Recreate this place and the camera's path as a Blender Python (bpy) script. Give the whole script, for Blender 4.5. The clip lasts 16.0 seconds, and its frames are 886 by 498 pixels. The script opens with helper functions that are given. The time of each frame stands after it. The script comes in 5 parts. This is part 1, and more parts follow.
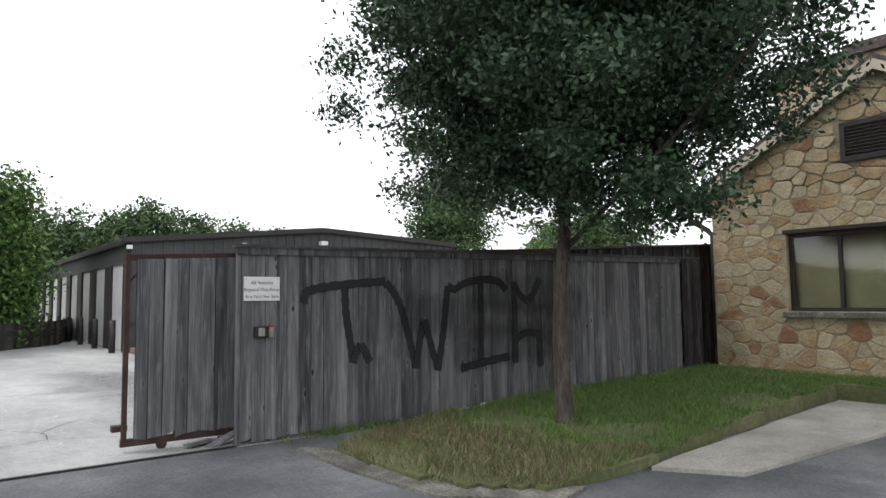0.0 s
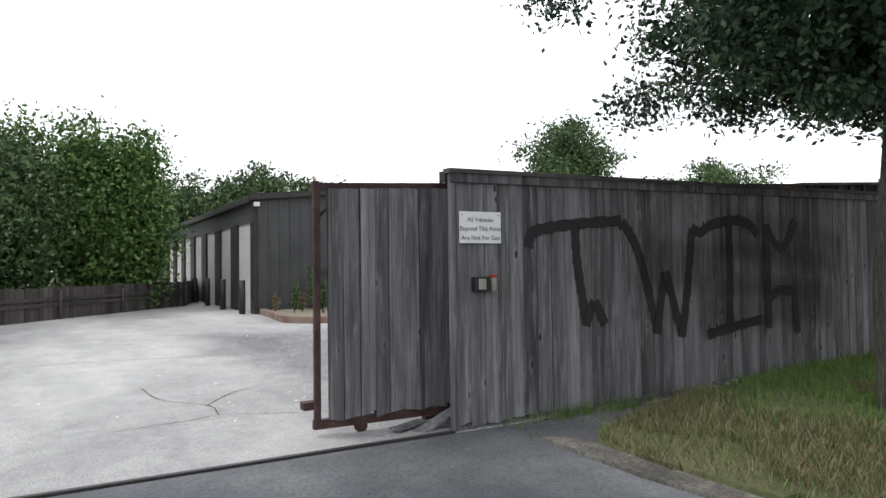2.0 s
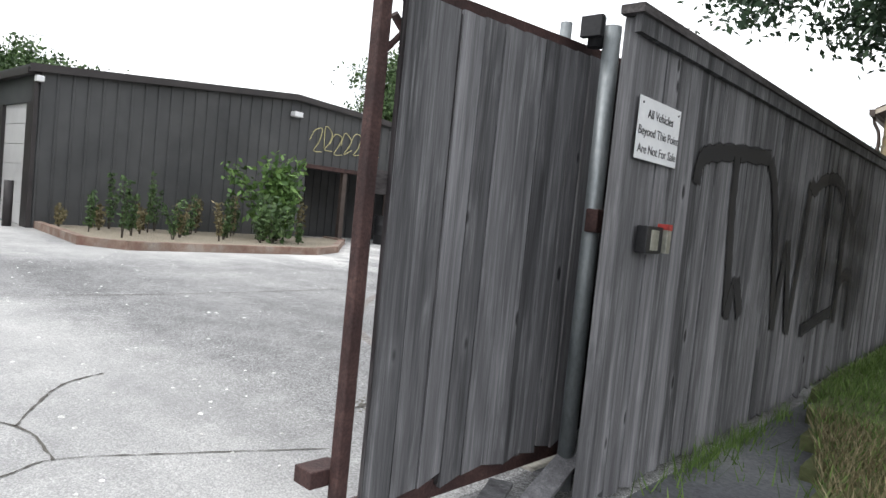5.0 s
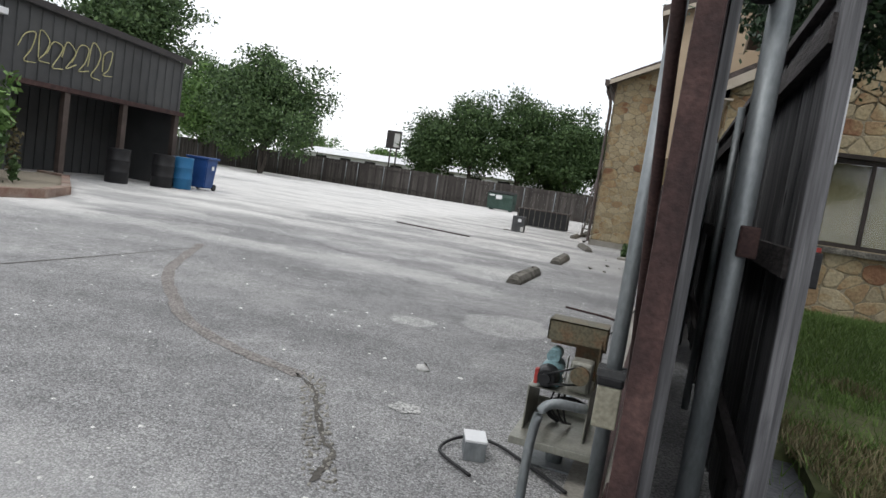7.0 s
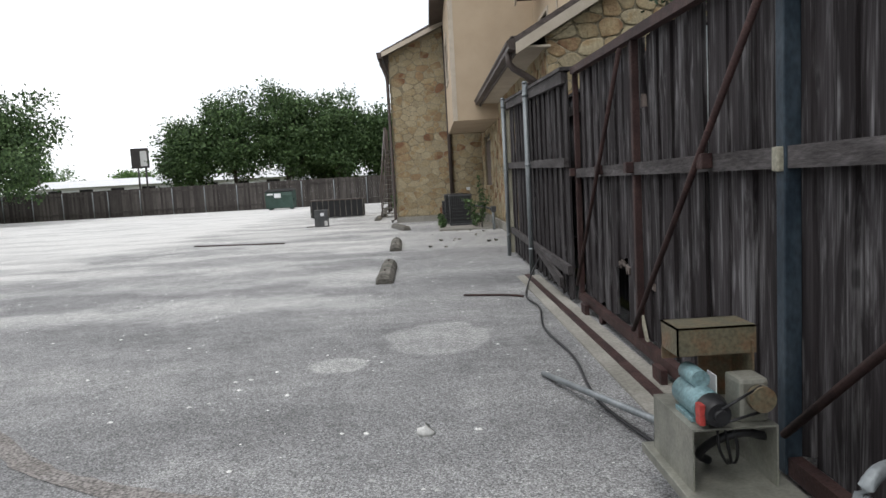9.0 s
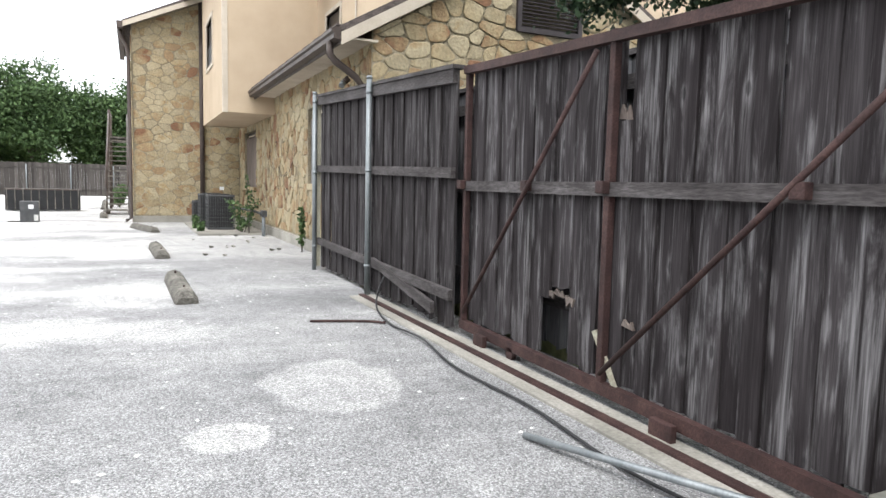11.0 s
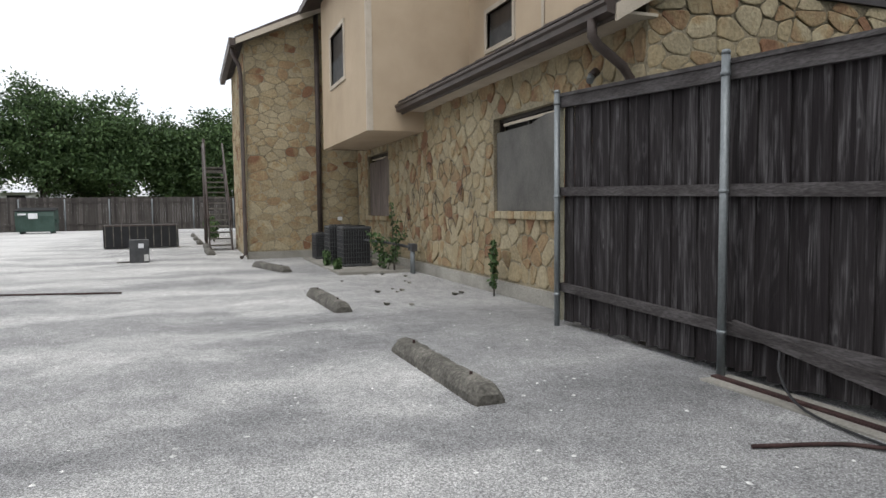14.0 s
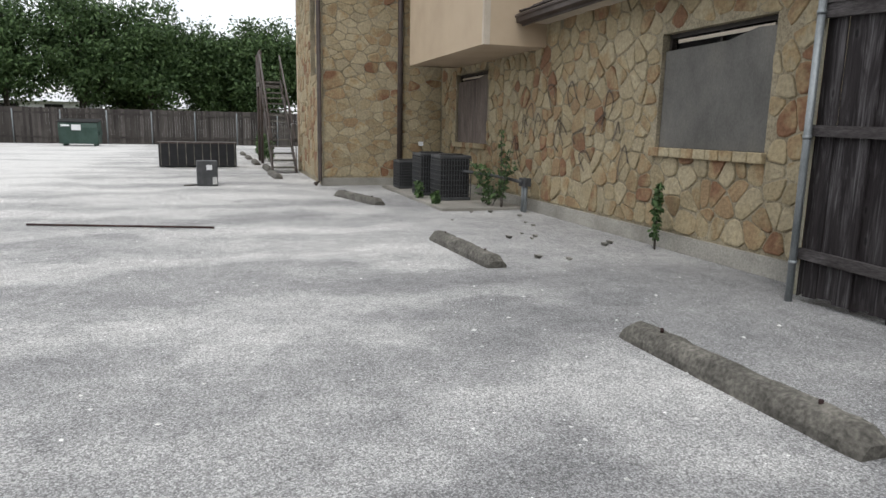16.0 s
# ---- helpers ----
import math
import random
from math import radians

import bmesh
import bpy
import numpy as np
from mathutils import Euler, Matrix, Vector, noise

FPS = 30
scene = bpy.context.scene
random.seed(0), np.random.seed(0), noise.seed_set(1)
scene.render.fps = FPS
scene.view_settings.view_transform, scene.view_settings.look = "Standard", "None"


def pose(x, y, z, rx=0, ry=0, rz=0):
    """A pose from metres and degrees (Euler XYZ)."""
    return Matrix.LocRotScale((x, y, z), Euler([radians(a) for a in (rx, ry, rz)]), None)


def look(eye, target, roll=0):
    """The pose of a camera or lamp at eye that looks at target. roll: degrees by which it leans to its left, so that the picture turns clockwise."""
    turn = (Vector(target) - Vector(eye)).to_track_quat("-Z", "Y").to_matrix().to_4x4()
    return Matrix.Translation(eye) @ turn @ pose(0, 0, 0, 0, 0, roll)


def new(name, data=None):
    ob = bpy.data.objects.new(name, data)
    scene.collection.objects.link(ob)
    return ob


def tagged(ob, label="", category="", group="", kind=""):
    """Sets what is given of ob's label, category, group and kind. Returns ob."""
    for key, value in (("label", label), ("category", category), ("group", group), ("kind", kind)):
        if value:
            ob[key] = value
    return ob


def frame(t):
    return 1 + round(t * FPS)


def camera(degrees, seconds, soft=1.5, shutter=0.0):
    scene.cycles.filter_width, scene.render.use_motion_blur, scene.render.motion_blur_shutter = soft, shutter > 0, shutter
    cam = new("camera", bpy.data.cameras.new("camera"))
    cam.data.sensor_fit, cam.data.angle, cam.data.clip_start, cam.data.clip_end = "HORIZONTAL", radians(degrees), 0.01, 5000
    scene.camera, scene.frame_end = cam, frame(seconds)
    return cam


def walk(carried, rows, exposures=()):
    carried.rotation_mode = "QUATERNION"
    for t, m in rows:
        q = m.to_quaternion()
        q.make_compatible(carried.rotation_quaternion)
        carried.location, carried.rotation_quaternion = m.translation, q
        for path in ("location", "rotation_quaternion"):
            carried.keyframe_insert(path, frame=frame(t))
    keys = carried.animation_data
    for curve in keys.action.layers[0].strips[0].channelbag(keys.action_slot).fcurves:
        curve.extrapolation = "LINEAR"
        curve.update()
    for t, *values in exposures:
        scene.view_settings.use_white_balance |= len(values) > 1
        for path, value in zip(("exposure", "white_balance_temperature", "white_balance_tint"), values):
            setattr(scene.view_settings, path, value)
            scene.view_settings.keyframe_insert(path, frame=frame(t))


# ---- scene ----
cam = camera(67.3, 16.0)
PATH = [
    (0, (7.099, 0.744, 1.446), (5.514, 1.954, 1.598), -0.6),
    (0.5, (6.503, 0.648, 1.376), (4.775, 1.652, 1.303), -1.1),
    (1, (5.971, 0.613, 1.372), (4.16, 1.46, 1.367), -1.6),
    (1.5, (5.395, 0.612, 1.305), (3.593, 1.479, 1.357), -1.6),
    (2, (4.876, 0.6, 1.276), (3.136, 1.584, 1.328), -0.7),
    (2.5, (4.37, 0.642, 1.221), (2.831, 1.92, 1.211), 0.3),
    (3, (3.832, 0.685, 1.222), (2.355, 2.034, 1.182), 3.1),
    (3.5, (3.305, 0.684, 1.229), (1.881, 2.086, 1.299), 3.2),
    (4, (2.755, 0.73, 1.222), (1.233, 2.025, 1.137), 3.6),
    (4.5, (2.23, 0.749, 1.185), (0.778, 2.122, 1.107), 3.9),
    (4.7, (2.016, 0.767, 1.152), (0.605, 2.182, 1.065), 4.7),
    (6.8, (0.114, 0.996, 1.234), (-0.59, 2.859, 1.045), 8.4),
    (7, (0.0, 1.035, 1.221), (-0.615, 2.929, 1.033), 8.7),
    (7.5, (-0.317, 1.213, 1.161), (-0.765, 3.15, 0.946), 7.0),
    (8, (-0.628, 1.375, 1.179), (-0.887, 3.345, 0.944), 6.6),
    (8.5, (-0.94, 1.571, 1.225), (-0.979, 3.569, 1.144), 2.4),
    (9, (-1.258, 1.966, 1.215), (-1.226, 3.956, 1.019), -3.2),
    (9.2, (-1.353, 2.077, 1.205), (-1.19, 4.061, 1.016), -0.0),
    (11.3, (-2.484, 3.568, 1.258), (-1.599, 5.352, 1.075), 0.1),
    (11.5, (-2.559, 3.813, 1.271), (-1.771, 5.645, 1.128), -4.0),
    (12, (-2.822, 4.361, 1.265), (-2.401, 6.314, 1.173), -1.2),
    (12.5, (-3.123, 4.822, 1.309), (-3.031, 6.818, 1.222), -3.7),
    (13, (-3.292, 5.426, 1.326), (-3.337, 7.416, 1.134), -4.1),
    (13.5, (-3.478, 5.895, 1.333), (-3.199, 7.869, 1.176), -1.9),
    (14, (-3.663, 6.369, 1.287), (-2.959, 8.236, 1.16), -0.6),
    (14.5, (-3.936, 6.781, 1.352), (-3.238, 8.655, 1.295), 0.2),
    (15, (-4.156, 7.229, 1.338), (-3.456, 9.095, 1.174), 0.4),
    (15.5, (-4.336, 7.799, 1.394), (-3.674, 9.66, 1.078), -0.1),
    (16, (-4.586, 8.267, 1.397), (-3.961, 10.133, 1.038), 1.2),
]
walk(cam, [(t, look(eye, target, roll)) for t, eye, target, roll in PATH],
     exposures=[(0, 0.25), (2.0, 0.22), (3.0, 0.4), (4.7, 0.6), (6.8, -0.05), (9.2, 0.05), (11.3, 1.25), (11.6, 1.2), (12.0, 0.7), (12.5, 0.1), (13.5, -0.2), (14.5, 0.2), (15.3, 0.15), (16, 0.02)])

# ---- light: bright overcast sky with thin cloud ----
world = bpy.data.worlds.new("overcast")
scene.world = world
world.use_nodes = True
wn, wl = world.node_tree.nodes, world.node_tree.links
wn.clear()
sky = wn.new("ShaderNodeTexSky")
sky.sky_type, sky.sun_disc = 'NISHITA', False
sky.sun_elevation, sky.sun_rotation = radians(58), radians(200)
skyg = wn.new("ShaderNodeVectorMath"); skyg.operation = 'SCALE'; skyg.inputs["Scale"].default_value = 0.12
cl = wn.new("ShaderNodeTexNoise"); cl.inputs["Scale"].default_value = 2.2; cl.inputs["Detail"].default_value = 6
cr = wn.new("ShaderNodeMapRange"); cr.inputs["From Min"].default_value = .30; cr.inputs["From Max"].default_value = .52
cr.inputs["To Min"].default_value = .62
mixw = wn.new("ShaderNodeMix"); mixw.data_type = 'RGBA'
mixw.inputs["B"].default_value = (1.32, 1.345, 1.39, 1)
bg = wn.new("ShaderNodeBackground"); wo = wn.new("ShaderNodeOutputWorld")
wl.new(sky.outputs[0], skyg.inputs[0]); wl.new(cl.outputs["Fac"], cr.inputs["Value"])
wl.new(cr.outputs[0], mixw.inputs["Factor"]); wl.new(skyg.outputs[0], mixw.inputs["A"])
wl.new(mixw.outputs["Result"], bg.inputs[0]); wl.new(bg.outputs[0], wo.inputs[0])
sun = new("sun", bpy.data.lights.new("sun", 'SUN'))
sun.data.energy, sun.data.angle, sun.data.color = 0.9, radians(14), (1.0, .98, .95)
sun.matrix_world = look((-10, -16, 30), (0, 0, 0))


# ---- materials ----
def mat(name, cols, scale=4.0, stretch=(1, 1, 1), rough=.8, metal=0.0, bump=.2, bscale=60.0, rnd=0.0, island=False,
        stain=0.0, grain=0.25, coords="Object", spec=.3, bdist=.01, span=(.28, .72), even=False, gspan=.2):
    """Colours over large noise, finer grain, stains, and relief; rnd: how far single pieces differ."""
    m = bpy.data.materials.new(name)
    m.use_nodes = True
    n, l = m.node_tree.nodes, m.node_tree.links
    b = n["Principled BSDF"]
    tc = n.new("ShaderNodeTexCoord"); mp = n.new("ShaderNodeMapping")
    mp.inputs["Scale"].default_value = stretch
    src = tc.outputs[coords] if coords != "World" else n.new("ShaderNodeNewGeometry").outputs["Position"]
    l.new(src, mp.inputs["Vector"])
    n1 = n.new("ShaderNodeTexNoise"); n1.inputs["Scale"].default_value = scale; n1.inputs["Detail"].default_value = 6
    n1.inputs["Roughness"].default_value = .6
    l.new(mp.outputs[0], n1.inputs["Vector"])
    fac = n1.outputs["Fac"]
    if rnd:
        rv = n.new("ShaderNodeNewGeometry").outputs["Random Per Island"] if island else n.new("ShaderNodeObjectInfo").outputs["Random"]
        a = n.new("ShaderNodeMath"); a.operation = 'MULTIPLY_ADD'; a.inputs[1].default_value = rnd; a.inputs[2].default_value = -rnd / 2
        l.new(rv, a.inputs[0])
        s = n.new("ShaderNodeMath"); s.operation = 'ADD'
        l.new(fac, s.inputs[0]); l.new(a.outputs[0], s.inputs[1]); fac = s.outputs[0]
        off = n.new("ShaderNodeVectorMath"); off.operation = 'SCALE'; off.inputs["Scale"].default_value = 37.0
        cmb = n.new("ShaderNodeCombineXYZ")
        for i in range(3):
            l.new(rv, cmb.inputs[i])
        l.new(cmb.outputs[0], off.inputs[0]); l.new(off.outputs[0], mp.inputs["Location"])
    rp = n.new("ShaderNodeValToRGB")
    el = rp.color_ramp.elements
    k = len(cols)
    for i, c in enumerate(cols):
        e = el[i] if i < 2 else el.new(1)
        e.position = span[0] + (span[1] - span[0]) * i / max(1, k - 1)
        e.color = (*c, 1)
    l.new(fac, rp.inputs[0])
    g = n.new("ShaderNodeTexNoise"); g.inputs["Scale"].default_value = bscale; g.inputs["Detail"].default_value = 4
    l.new(src if even else mp.outputs[0], g.inputs["Vector"])
    gm = n.new("ShaderNodeMapRange"); gm.inputs["From Min"].default_value = .5 - gspan; gm.inputs["From Max"].default_value = .5 + gspan
    gm.inputs["To Min"].default_value = 1 - grain; gm.inputs["To Max"].default_value = 1 + grain
    l.new(g.outputs["Fac"], gm.inputs["Value"])
    mul = n.new("ShaderNodeVectorMath"); mul.operation = 'SCALE'
    l.new(rp.outputs[0], mul.inputs[0]); l.new(gm.outputs[0], mul.inputs["Scale"])
    out = mul.outputs[0]
    if stain:
        st = n.new("ShaderNodeTexNoise"); st.inputs["Scale"].default_value = scale * .31; st.inputs["Detail"].default_value = 8
        l.new(mp.outputs[0], st.inputs["Vector"])
        sm = n.new("ShaderNodeMapRange"); sm.inputs["From Min"].default_value = .35; sm.inputs["From Max"].default_value = .6
        sm.inputs["To Min"].default_value = 1 - stain; sm.inputs["To Max"].default_value = 1
        l.new(st.outputs["Fac"], sm.inputs["Value"])
        m2 = n.new("ShaderNodeVectorMath"); m2.operation = 'SCALE'
        l.new(out, m2.inputs[0]); l.new(sm.outputs[0], m2.inputs["Scale"]); out = m2.outputs[0]
    l.new(out, b.inputs["Base Color"])
    b.inputs["Roughness"].default_value, b.inputs["Metallic"].default_value = rough, metal
    b.inputs["Specular IOR Level"].default_value = spec
    if bump:
        bp = n.new("ShaderNodeBump"); bp.inputs["Strength"].default_value = bump; bp.inputs["Distance"].default_value = bdist
        l.new(g.outputs["Fac"], bp.inputs["Height"]); l.new(bp.outputs[0], b.inputs["Normal"])
    return m


class Net:
    """Short hand for shader nodes."""
    def __init__(self, name):
        self.m = bpy.data.materials.new(name)
        self.m.use_nodes = True
        self.n, self.l = self.m.node_tree.nodes, self.m.node_tree.links
        self.b = self.n["Principled BSDF"]

    def put(self, sock, v):
        if isinstance(v, bpy.types.NodeSocket):
            self.l.new(v, sock)
        else:
            sock.default_value = v

    def op(self, kind, a, b=0.0, c=0.0, clamp=False):
        q = self.n.new("ShaderNodeMath"); q.operation = kind; q.use_clamp = clamp
        for k, v in enumerate((a, b, c)):
            self.put(q.inputs[k], v)
        return q.outputs[0]

    def ramp(self, v, a, b, lo=0.0, hi=1.0, smooth=False):
        q = self.n.new("ShaderNodeMapRange")
        q.interpolation_type = 'SMOOTHSTEP' if smooth else 'LINEAR'
        for k, x in enumerate((v, a, b, lo, hi)):
            self.put(q.inputs[k], x)
        return q.outputs[0]

    def vec(self, v, scale=(1, 1, 1), loc=None):
        q = self.n.new("ShaderNodeMapping")
        self.l.new(v, q.inputs["Vector"]); q.inputs["Scale"].default_value = scale
        if loc is not None:
            self.l.new(loc, q.inputs["Location"])
        return q.outputs[0]

    def noise(self, v, scale, detail=4.0, rough=.55, distort=0.0):
        q = self.n.new("ShaderNodeTexNoise")
        self.l.new(v, q.inputs["Vector"])
        for k, x in (("Scale", scale), ("Detail", detail), ("Roughness", rough), ("Distortion", distort)):
            q.inputs[k].default_value = x
        return q.outputs["Fac"]

    def cells(self, v, scale, out="Distance"):
        q = self.n.new("ShaderNodeTexVoronoi")
        self.l.new(v, q.inputs["Vector"]); q.inputs["Scale"].default_value = scale
        return q.outputs[out]

    def colours(self, v, stops):
        q = self.n.new("ShaderNodeValToRGB")
        e = q.color_ramp.elements
        for k, (p, c) in enumerate(stops):
            f = e[k] if k < 2 else e.new(1)
            f.position, f.color = p, (*c, 1)
        self.l.new(v, q.inputs[0])
        return q.outputs[0]

    def mix(self, f, a, b):
        q = self.n.new("ShaderNodeMix"); q.data_type = 'RGBA'
        self.put(q.inputs["Factor"], f)
        for k, v in (("A", a), ("B", b)):
            self.put(q.inputs[k], v if isinstance(v, bpy.types.NodeSocket) else (*v, 1))
        return q.outputs["Result"]

    def times(self, col, f):
        q = self.n.new("ShaderNodeVectorMath"); q.operation = 'SCALE'
        self.l.new(col, q.inputs[0]); self.put(q.inputs["Scale"], f)
        return q.outputs[0]

    def finish(self, col, rough=.9, height=None, bump=.3, dist=.01, spec=.3):
        self.l.new(col, self.b.inputs["Base Color"])
        self.put(self.b.inputs["Roughness"], rough)
        self.b.inputs["Specular IOR Level"].default_value = spec
        if height is not None:
            q = self.n.new("ShaderNodeBump"); q.inputs["Strength"].default_value = bump; q.inputs["Distance"].default_value = dist
            self.l.new(height, q.inputs["Height"]); self.l.new(q.outputs[0], self.b.inputs["Normal"])
        return self.m


def lot_material():
    """Chip-sealed asphalt: coarse aggregate, pale worn bays, a darker lane along the house, pale concrete apron at the gate."""
    k = Net("worn_asphalt")
    p = k.n.new("ShaderNodeNewGeometry").outputs["Position"]
    xyz = k.n.new("ShaderNodeSeparateXYZ"); k.l.new(p, xyz.inputs[0])
    x, y = xyz.outputs[0], xyz.outputs[1]
    warp = k.op('MULTIPLY_ADD', k.noise(p, .55, 4), 2.4, -1.2)
    # worn bays across the lane
    bay = k.op('SINE', k.op('MULTIPLY', k.op('ADD', k.op('ADD', y, -10.6), k.op('MULTIPLY', warp, 1.7)), 3.03))
    bay = k.ramp(bay, -.7, .8, -1, 1, True)
    zone = k.op('MULTIPLY', k.ramp(y, 6.5, 9.5, 0, 1, True), k.ramp(k.op('ADD', x, k.op('MULTIPLY', warp, .4)), -1.5, -2.3, 0, 1, True))
    broad = k.noise(k.vec(p, (.16, .42, 1)), 1.0, 7, .6)
    blot = k.noise(p, 1.7, 7, .65)
    tone = k.op('ADD', k.op('MULTIPLY', k.ramp(broad, .32, .68), .46), k.op('MULTIPLY', k.ramp(blot, .3, .7), .20))
    tone = k.op('ADD', tone, k.op('MULTIPLY', k.op('MULTIPLY', bay, zone), .13))
    tone = k.op('ADD', tone, k.op('MULTIPLY', zone, .12))
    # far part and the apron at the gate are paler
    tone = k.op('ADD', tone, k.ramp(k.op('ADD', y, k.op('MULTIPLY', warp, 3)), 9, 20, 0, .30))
    apron = k.op('MULTIPLY', k.ramp(k.op('ADD', y, k.op('MULTIPLY', warp, .5)), 3.4, 2.3, 0, 1, True), 1.0)
    apron = k.op('MAXIMUM', apron, k.ramp(k.op('ADD', x, warp), -7.5, -9.5, 0, 1, True))
    tone = k.op('ADD', tone, k.op('MULTIPLY', apron, .22))
    # pale oval patches where the seal has worn through
    edge = k.op('MULTIPLY_ADD', k.noise(p, 3.5, 5), .9, -.45)
    for cx, cy, rx, ry in ((-1.25, 7.2, .42, .56), (-1.95, 6.5, .22, .2),):
        dx = k.op('MULTIPLY', k.op('SUBTRACT', x, cx), 1 / rx); dy = k.op('MULTIPLY', k.op('SUBTRACT', y, cy), 1 / ry)
        r = k.op('ADD', k.op('SQRT', k.op('ADD', k.op('MULTIPLY', dx, dx), k.op('MULTIPLY', dy, dy))), edge)
        tone = k.op('ADD', tone, k.ramp(r, 1.05, .85, 0, .28, True))
    col = k.colours(tone, [(.02, (.165, .165, .168)), (.32, (.285, .285, .287)), (.6, (.435, .433, .428)), (.98, (.66, .652, .635))])
    # aggregate: single chips of differing tone, and dark pits between
    chip = k.n.new("ShaderNodeSeparateColor"); k.l.new(k.cells(p, 125, "Color"), chip.inputs[0])
    pit = k.cells(p, 125)
    coarse = k.noise(p, 48, 3, .6)
    dust = k.noise(p, 7, 4, .6)
    g = k.ramp(chip.outputs[0], 0, 1, .58, 1.42)
    g = k.op('MULTIPLY', g, k.ramp(pit, .35, .75, 1.06, .62))
    g = k.op('MULTIPLY', g, k.ramp(coarse, .32, .68, .80, 1.20))
    g = k.op('MULTIPLY', g, k.ramp(dust, .32, .68, .88, 1.12))
    g = k.op('ADD', k.op('MULTIPLY', g, k.op('MULTIPLY_ADD', apron, -.55, 1.0)), k.op('MULTIPLY', apron, .55))
    return k.finish(k.times(col, g), .93, k.op('SUBTRACT', coarse, pit), .55, .008, .25)


def board_material(name, cols, spread, pale, wash, knot=1.0):
    """Weathered upright boards: grain that runs up, knots, washed-out streaks; boards differ among themselves."""
    k = Net(name)
    p = k.n.new("ShaderNodeNewGeometry").outputs["Position"]
    rv = k.n.new("ShaderNodeObjectInfo").outputs["Random"]
    loc = k.n.new("ShaderNodeCombineXYZ")
    for a, f in enumerate((17.0, 31.0, 53.0)):
        k.l.new(k.op('MULTIPLY', rv, f), loc.inputs[a])
    loc = loc.outputs[0]
    # knots bend the grain around them
    kn = k.cells(k.vec(p, (.01, 7.0, 2.9), loc), 1.0)
    ring = k.ramp(kn, .05, .34, 1, 0, True)
    core = k.op('MULTIPLY', k.ramp(kn, .06, .13, 1, 0, True), knot)
    grain = k.noise(k.vec(p, (60, 60, 1.6), loc), 1.0, 4, .6, .35)
    fine = k.noise(k.vec(p, (190, 190, 5), loc), 1.0, 3, .6)
    streak = k.noise(k.vec(p, (13, 13, .75), loc), 1.0, 5, .62, .6)
    tone = k.op('ADD', k.op('MULTIPLY', k.ramp(streak, .25, .75), .5), k.op('MULTIPLY', k.ramp(grain, .25, .75), .22))
    tone = k.op('ADD', tone, k.op('MULTIPLY_ADD', rv, spread, .14 - spread / 2))
    tone = k.op('ADD', tone, k.op('MULTIPLY', ring, .10))
    n = len(cols)
    col = k.colours(tone, [(.12 + .8 * a / (n - 1), c) for a, c in enumerate(cols)])
    w = k.ramp(k.op('ADD', k.noise(k.vec(p, (9, 9, 1.1), loc), 1.0, 6, .65, .8), k.op('MULTIPLY', ring, .10)), .46, .66, 0, 1, True)
    w = k.op('MULTIPLY', k.op('MULTIPLY', w, k.ramp(grain, .35, .62)), wash)
    col = k.mix(w, col, pale)
    col = k.times(col, k.op('MULTIPLY', k.ramp(fine, .3, .7, .78, 1.22), k.op('MULTIPLY_ADD', core, -.72, 1.0)))
    return k.finish(col, .9, k.op('ADD', grain, k.op('MULTIPLY', fine, .5)), .5, .004, .2)


M = {}
M["lot"] = lot_material()
M["drive"] = mat("dark_asphalt", [(.075, .079, .088), (.13, .135, .145), (.23, .235, .242)], .9, (.7, .7, 1), .9, bump=.6, bscale=70, grain=.25, coords="World", stain=.2, span=(.34, .68))
M["earth"] = mat("earth", [(.06, .07, .03), (.10, .11, .05), (.16, .15, .09)], .8, rough=.95, bscale=20, coords="World")
M["concrete"] = mat("concrete", [(.24, .23, .20), (.34, .325, .29), (.42, .40, .36)], 1.5, rough=.9, bump=.4, bscale=50, grain=.2, coords="World", stain=.3)
M["stop"] = mat("stop_concrete", [(.085, .08, .07), (.145, .137, .12), (.25, .235, .205)], 5, rough=.95, bump=.8, bscale=40, grain=.35, stain=.35)
M["board"] = board_material("weathered_board", [(.036, .036, .038), (.08, .08, .084), (.14, .139, .146), (.225, .224, .234)], .46, (.29, .29, .30), .5, 1.15)
# darker copies of the board: shade of the inner side mixed into the colour
M["board_shaded"] = board_material("shaded_weathered_board", [(.008, .0065, .007), (.016, .013, .014), (.03, .026, .027), (.07, .064, .066)], .16, (.20, .192, .197), .45, .8)
M["board_shaded_mid"] = board_material("shaded_gate_board", [(.009, .007, .0075), (.019, .0155, .0165), (.04, .035, .037), (.095, .088, .091)], .22, (.27, .262, .268), .58, .8)
M["rail_wood"] = mat("rail_wood", [(.03, .026, .026), (.06, .054, .054), (.11, .102, .103)], 4, (3, .6, 3), .9, bump=.5, bscale=30, grain=.35)
M["rust"] = mat("rusty_steel", [(.028, .016, .016), (.05, .026, .024), (.082, .046, .041)], 7, rough=.7, bump=.3, bscale=90, grain=.3, stain=.3)
M["galv"] = mat("galvanised_pipe", [(.16, .18, .19), (.23, .25, .26), (.30, .32, .33)], 6, (1, 1, .4), .5, .55, bump=.1, bscale=80, grain=.12)
M["blue_steel"] = mat("blue_grey_steel", [(.015, .024, .036), (.03, .045, .06), (.06, .08, .10)], 6, (1, 1, .5), .55, .3, bump=.1)
M["stone"] = mat("field_stone", [(.22, .12, .07), (.295, .205, .115), (.335, .26, .155), (.355, .29, .18), (.34, .28, .175), (.38, .32, .21), (.355, .30, .20), (.39, .335, .225), (.335, .255, .145), (.295, .205, .118)], 2.6, rough=.92, bump=.7, bscale=24, rnd=.78, grain=.2, stain=.22, coords="World", bdist=.02, span=(.12, .88))
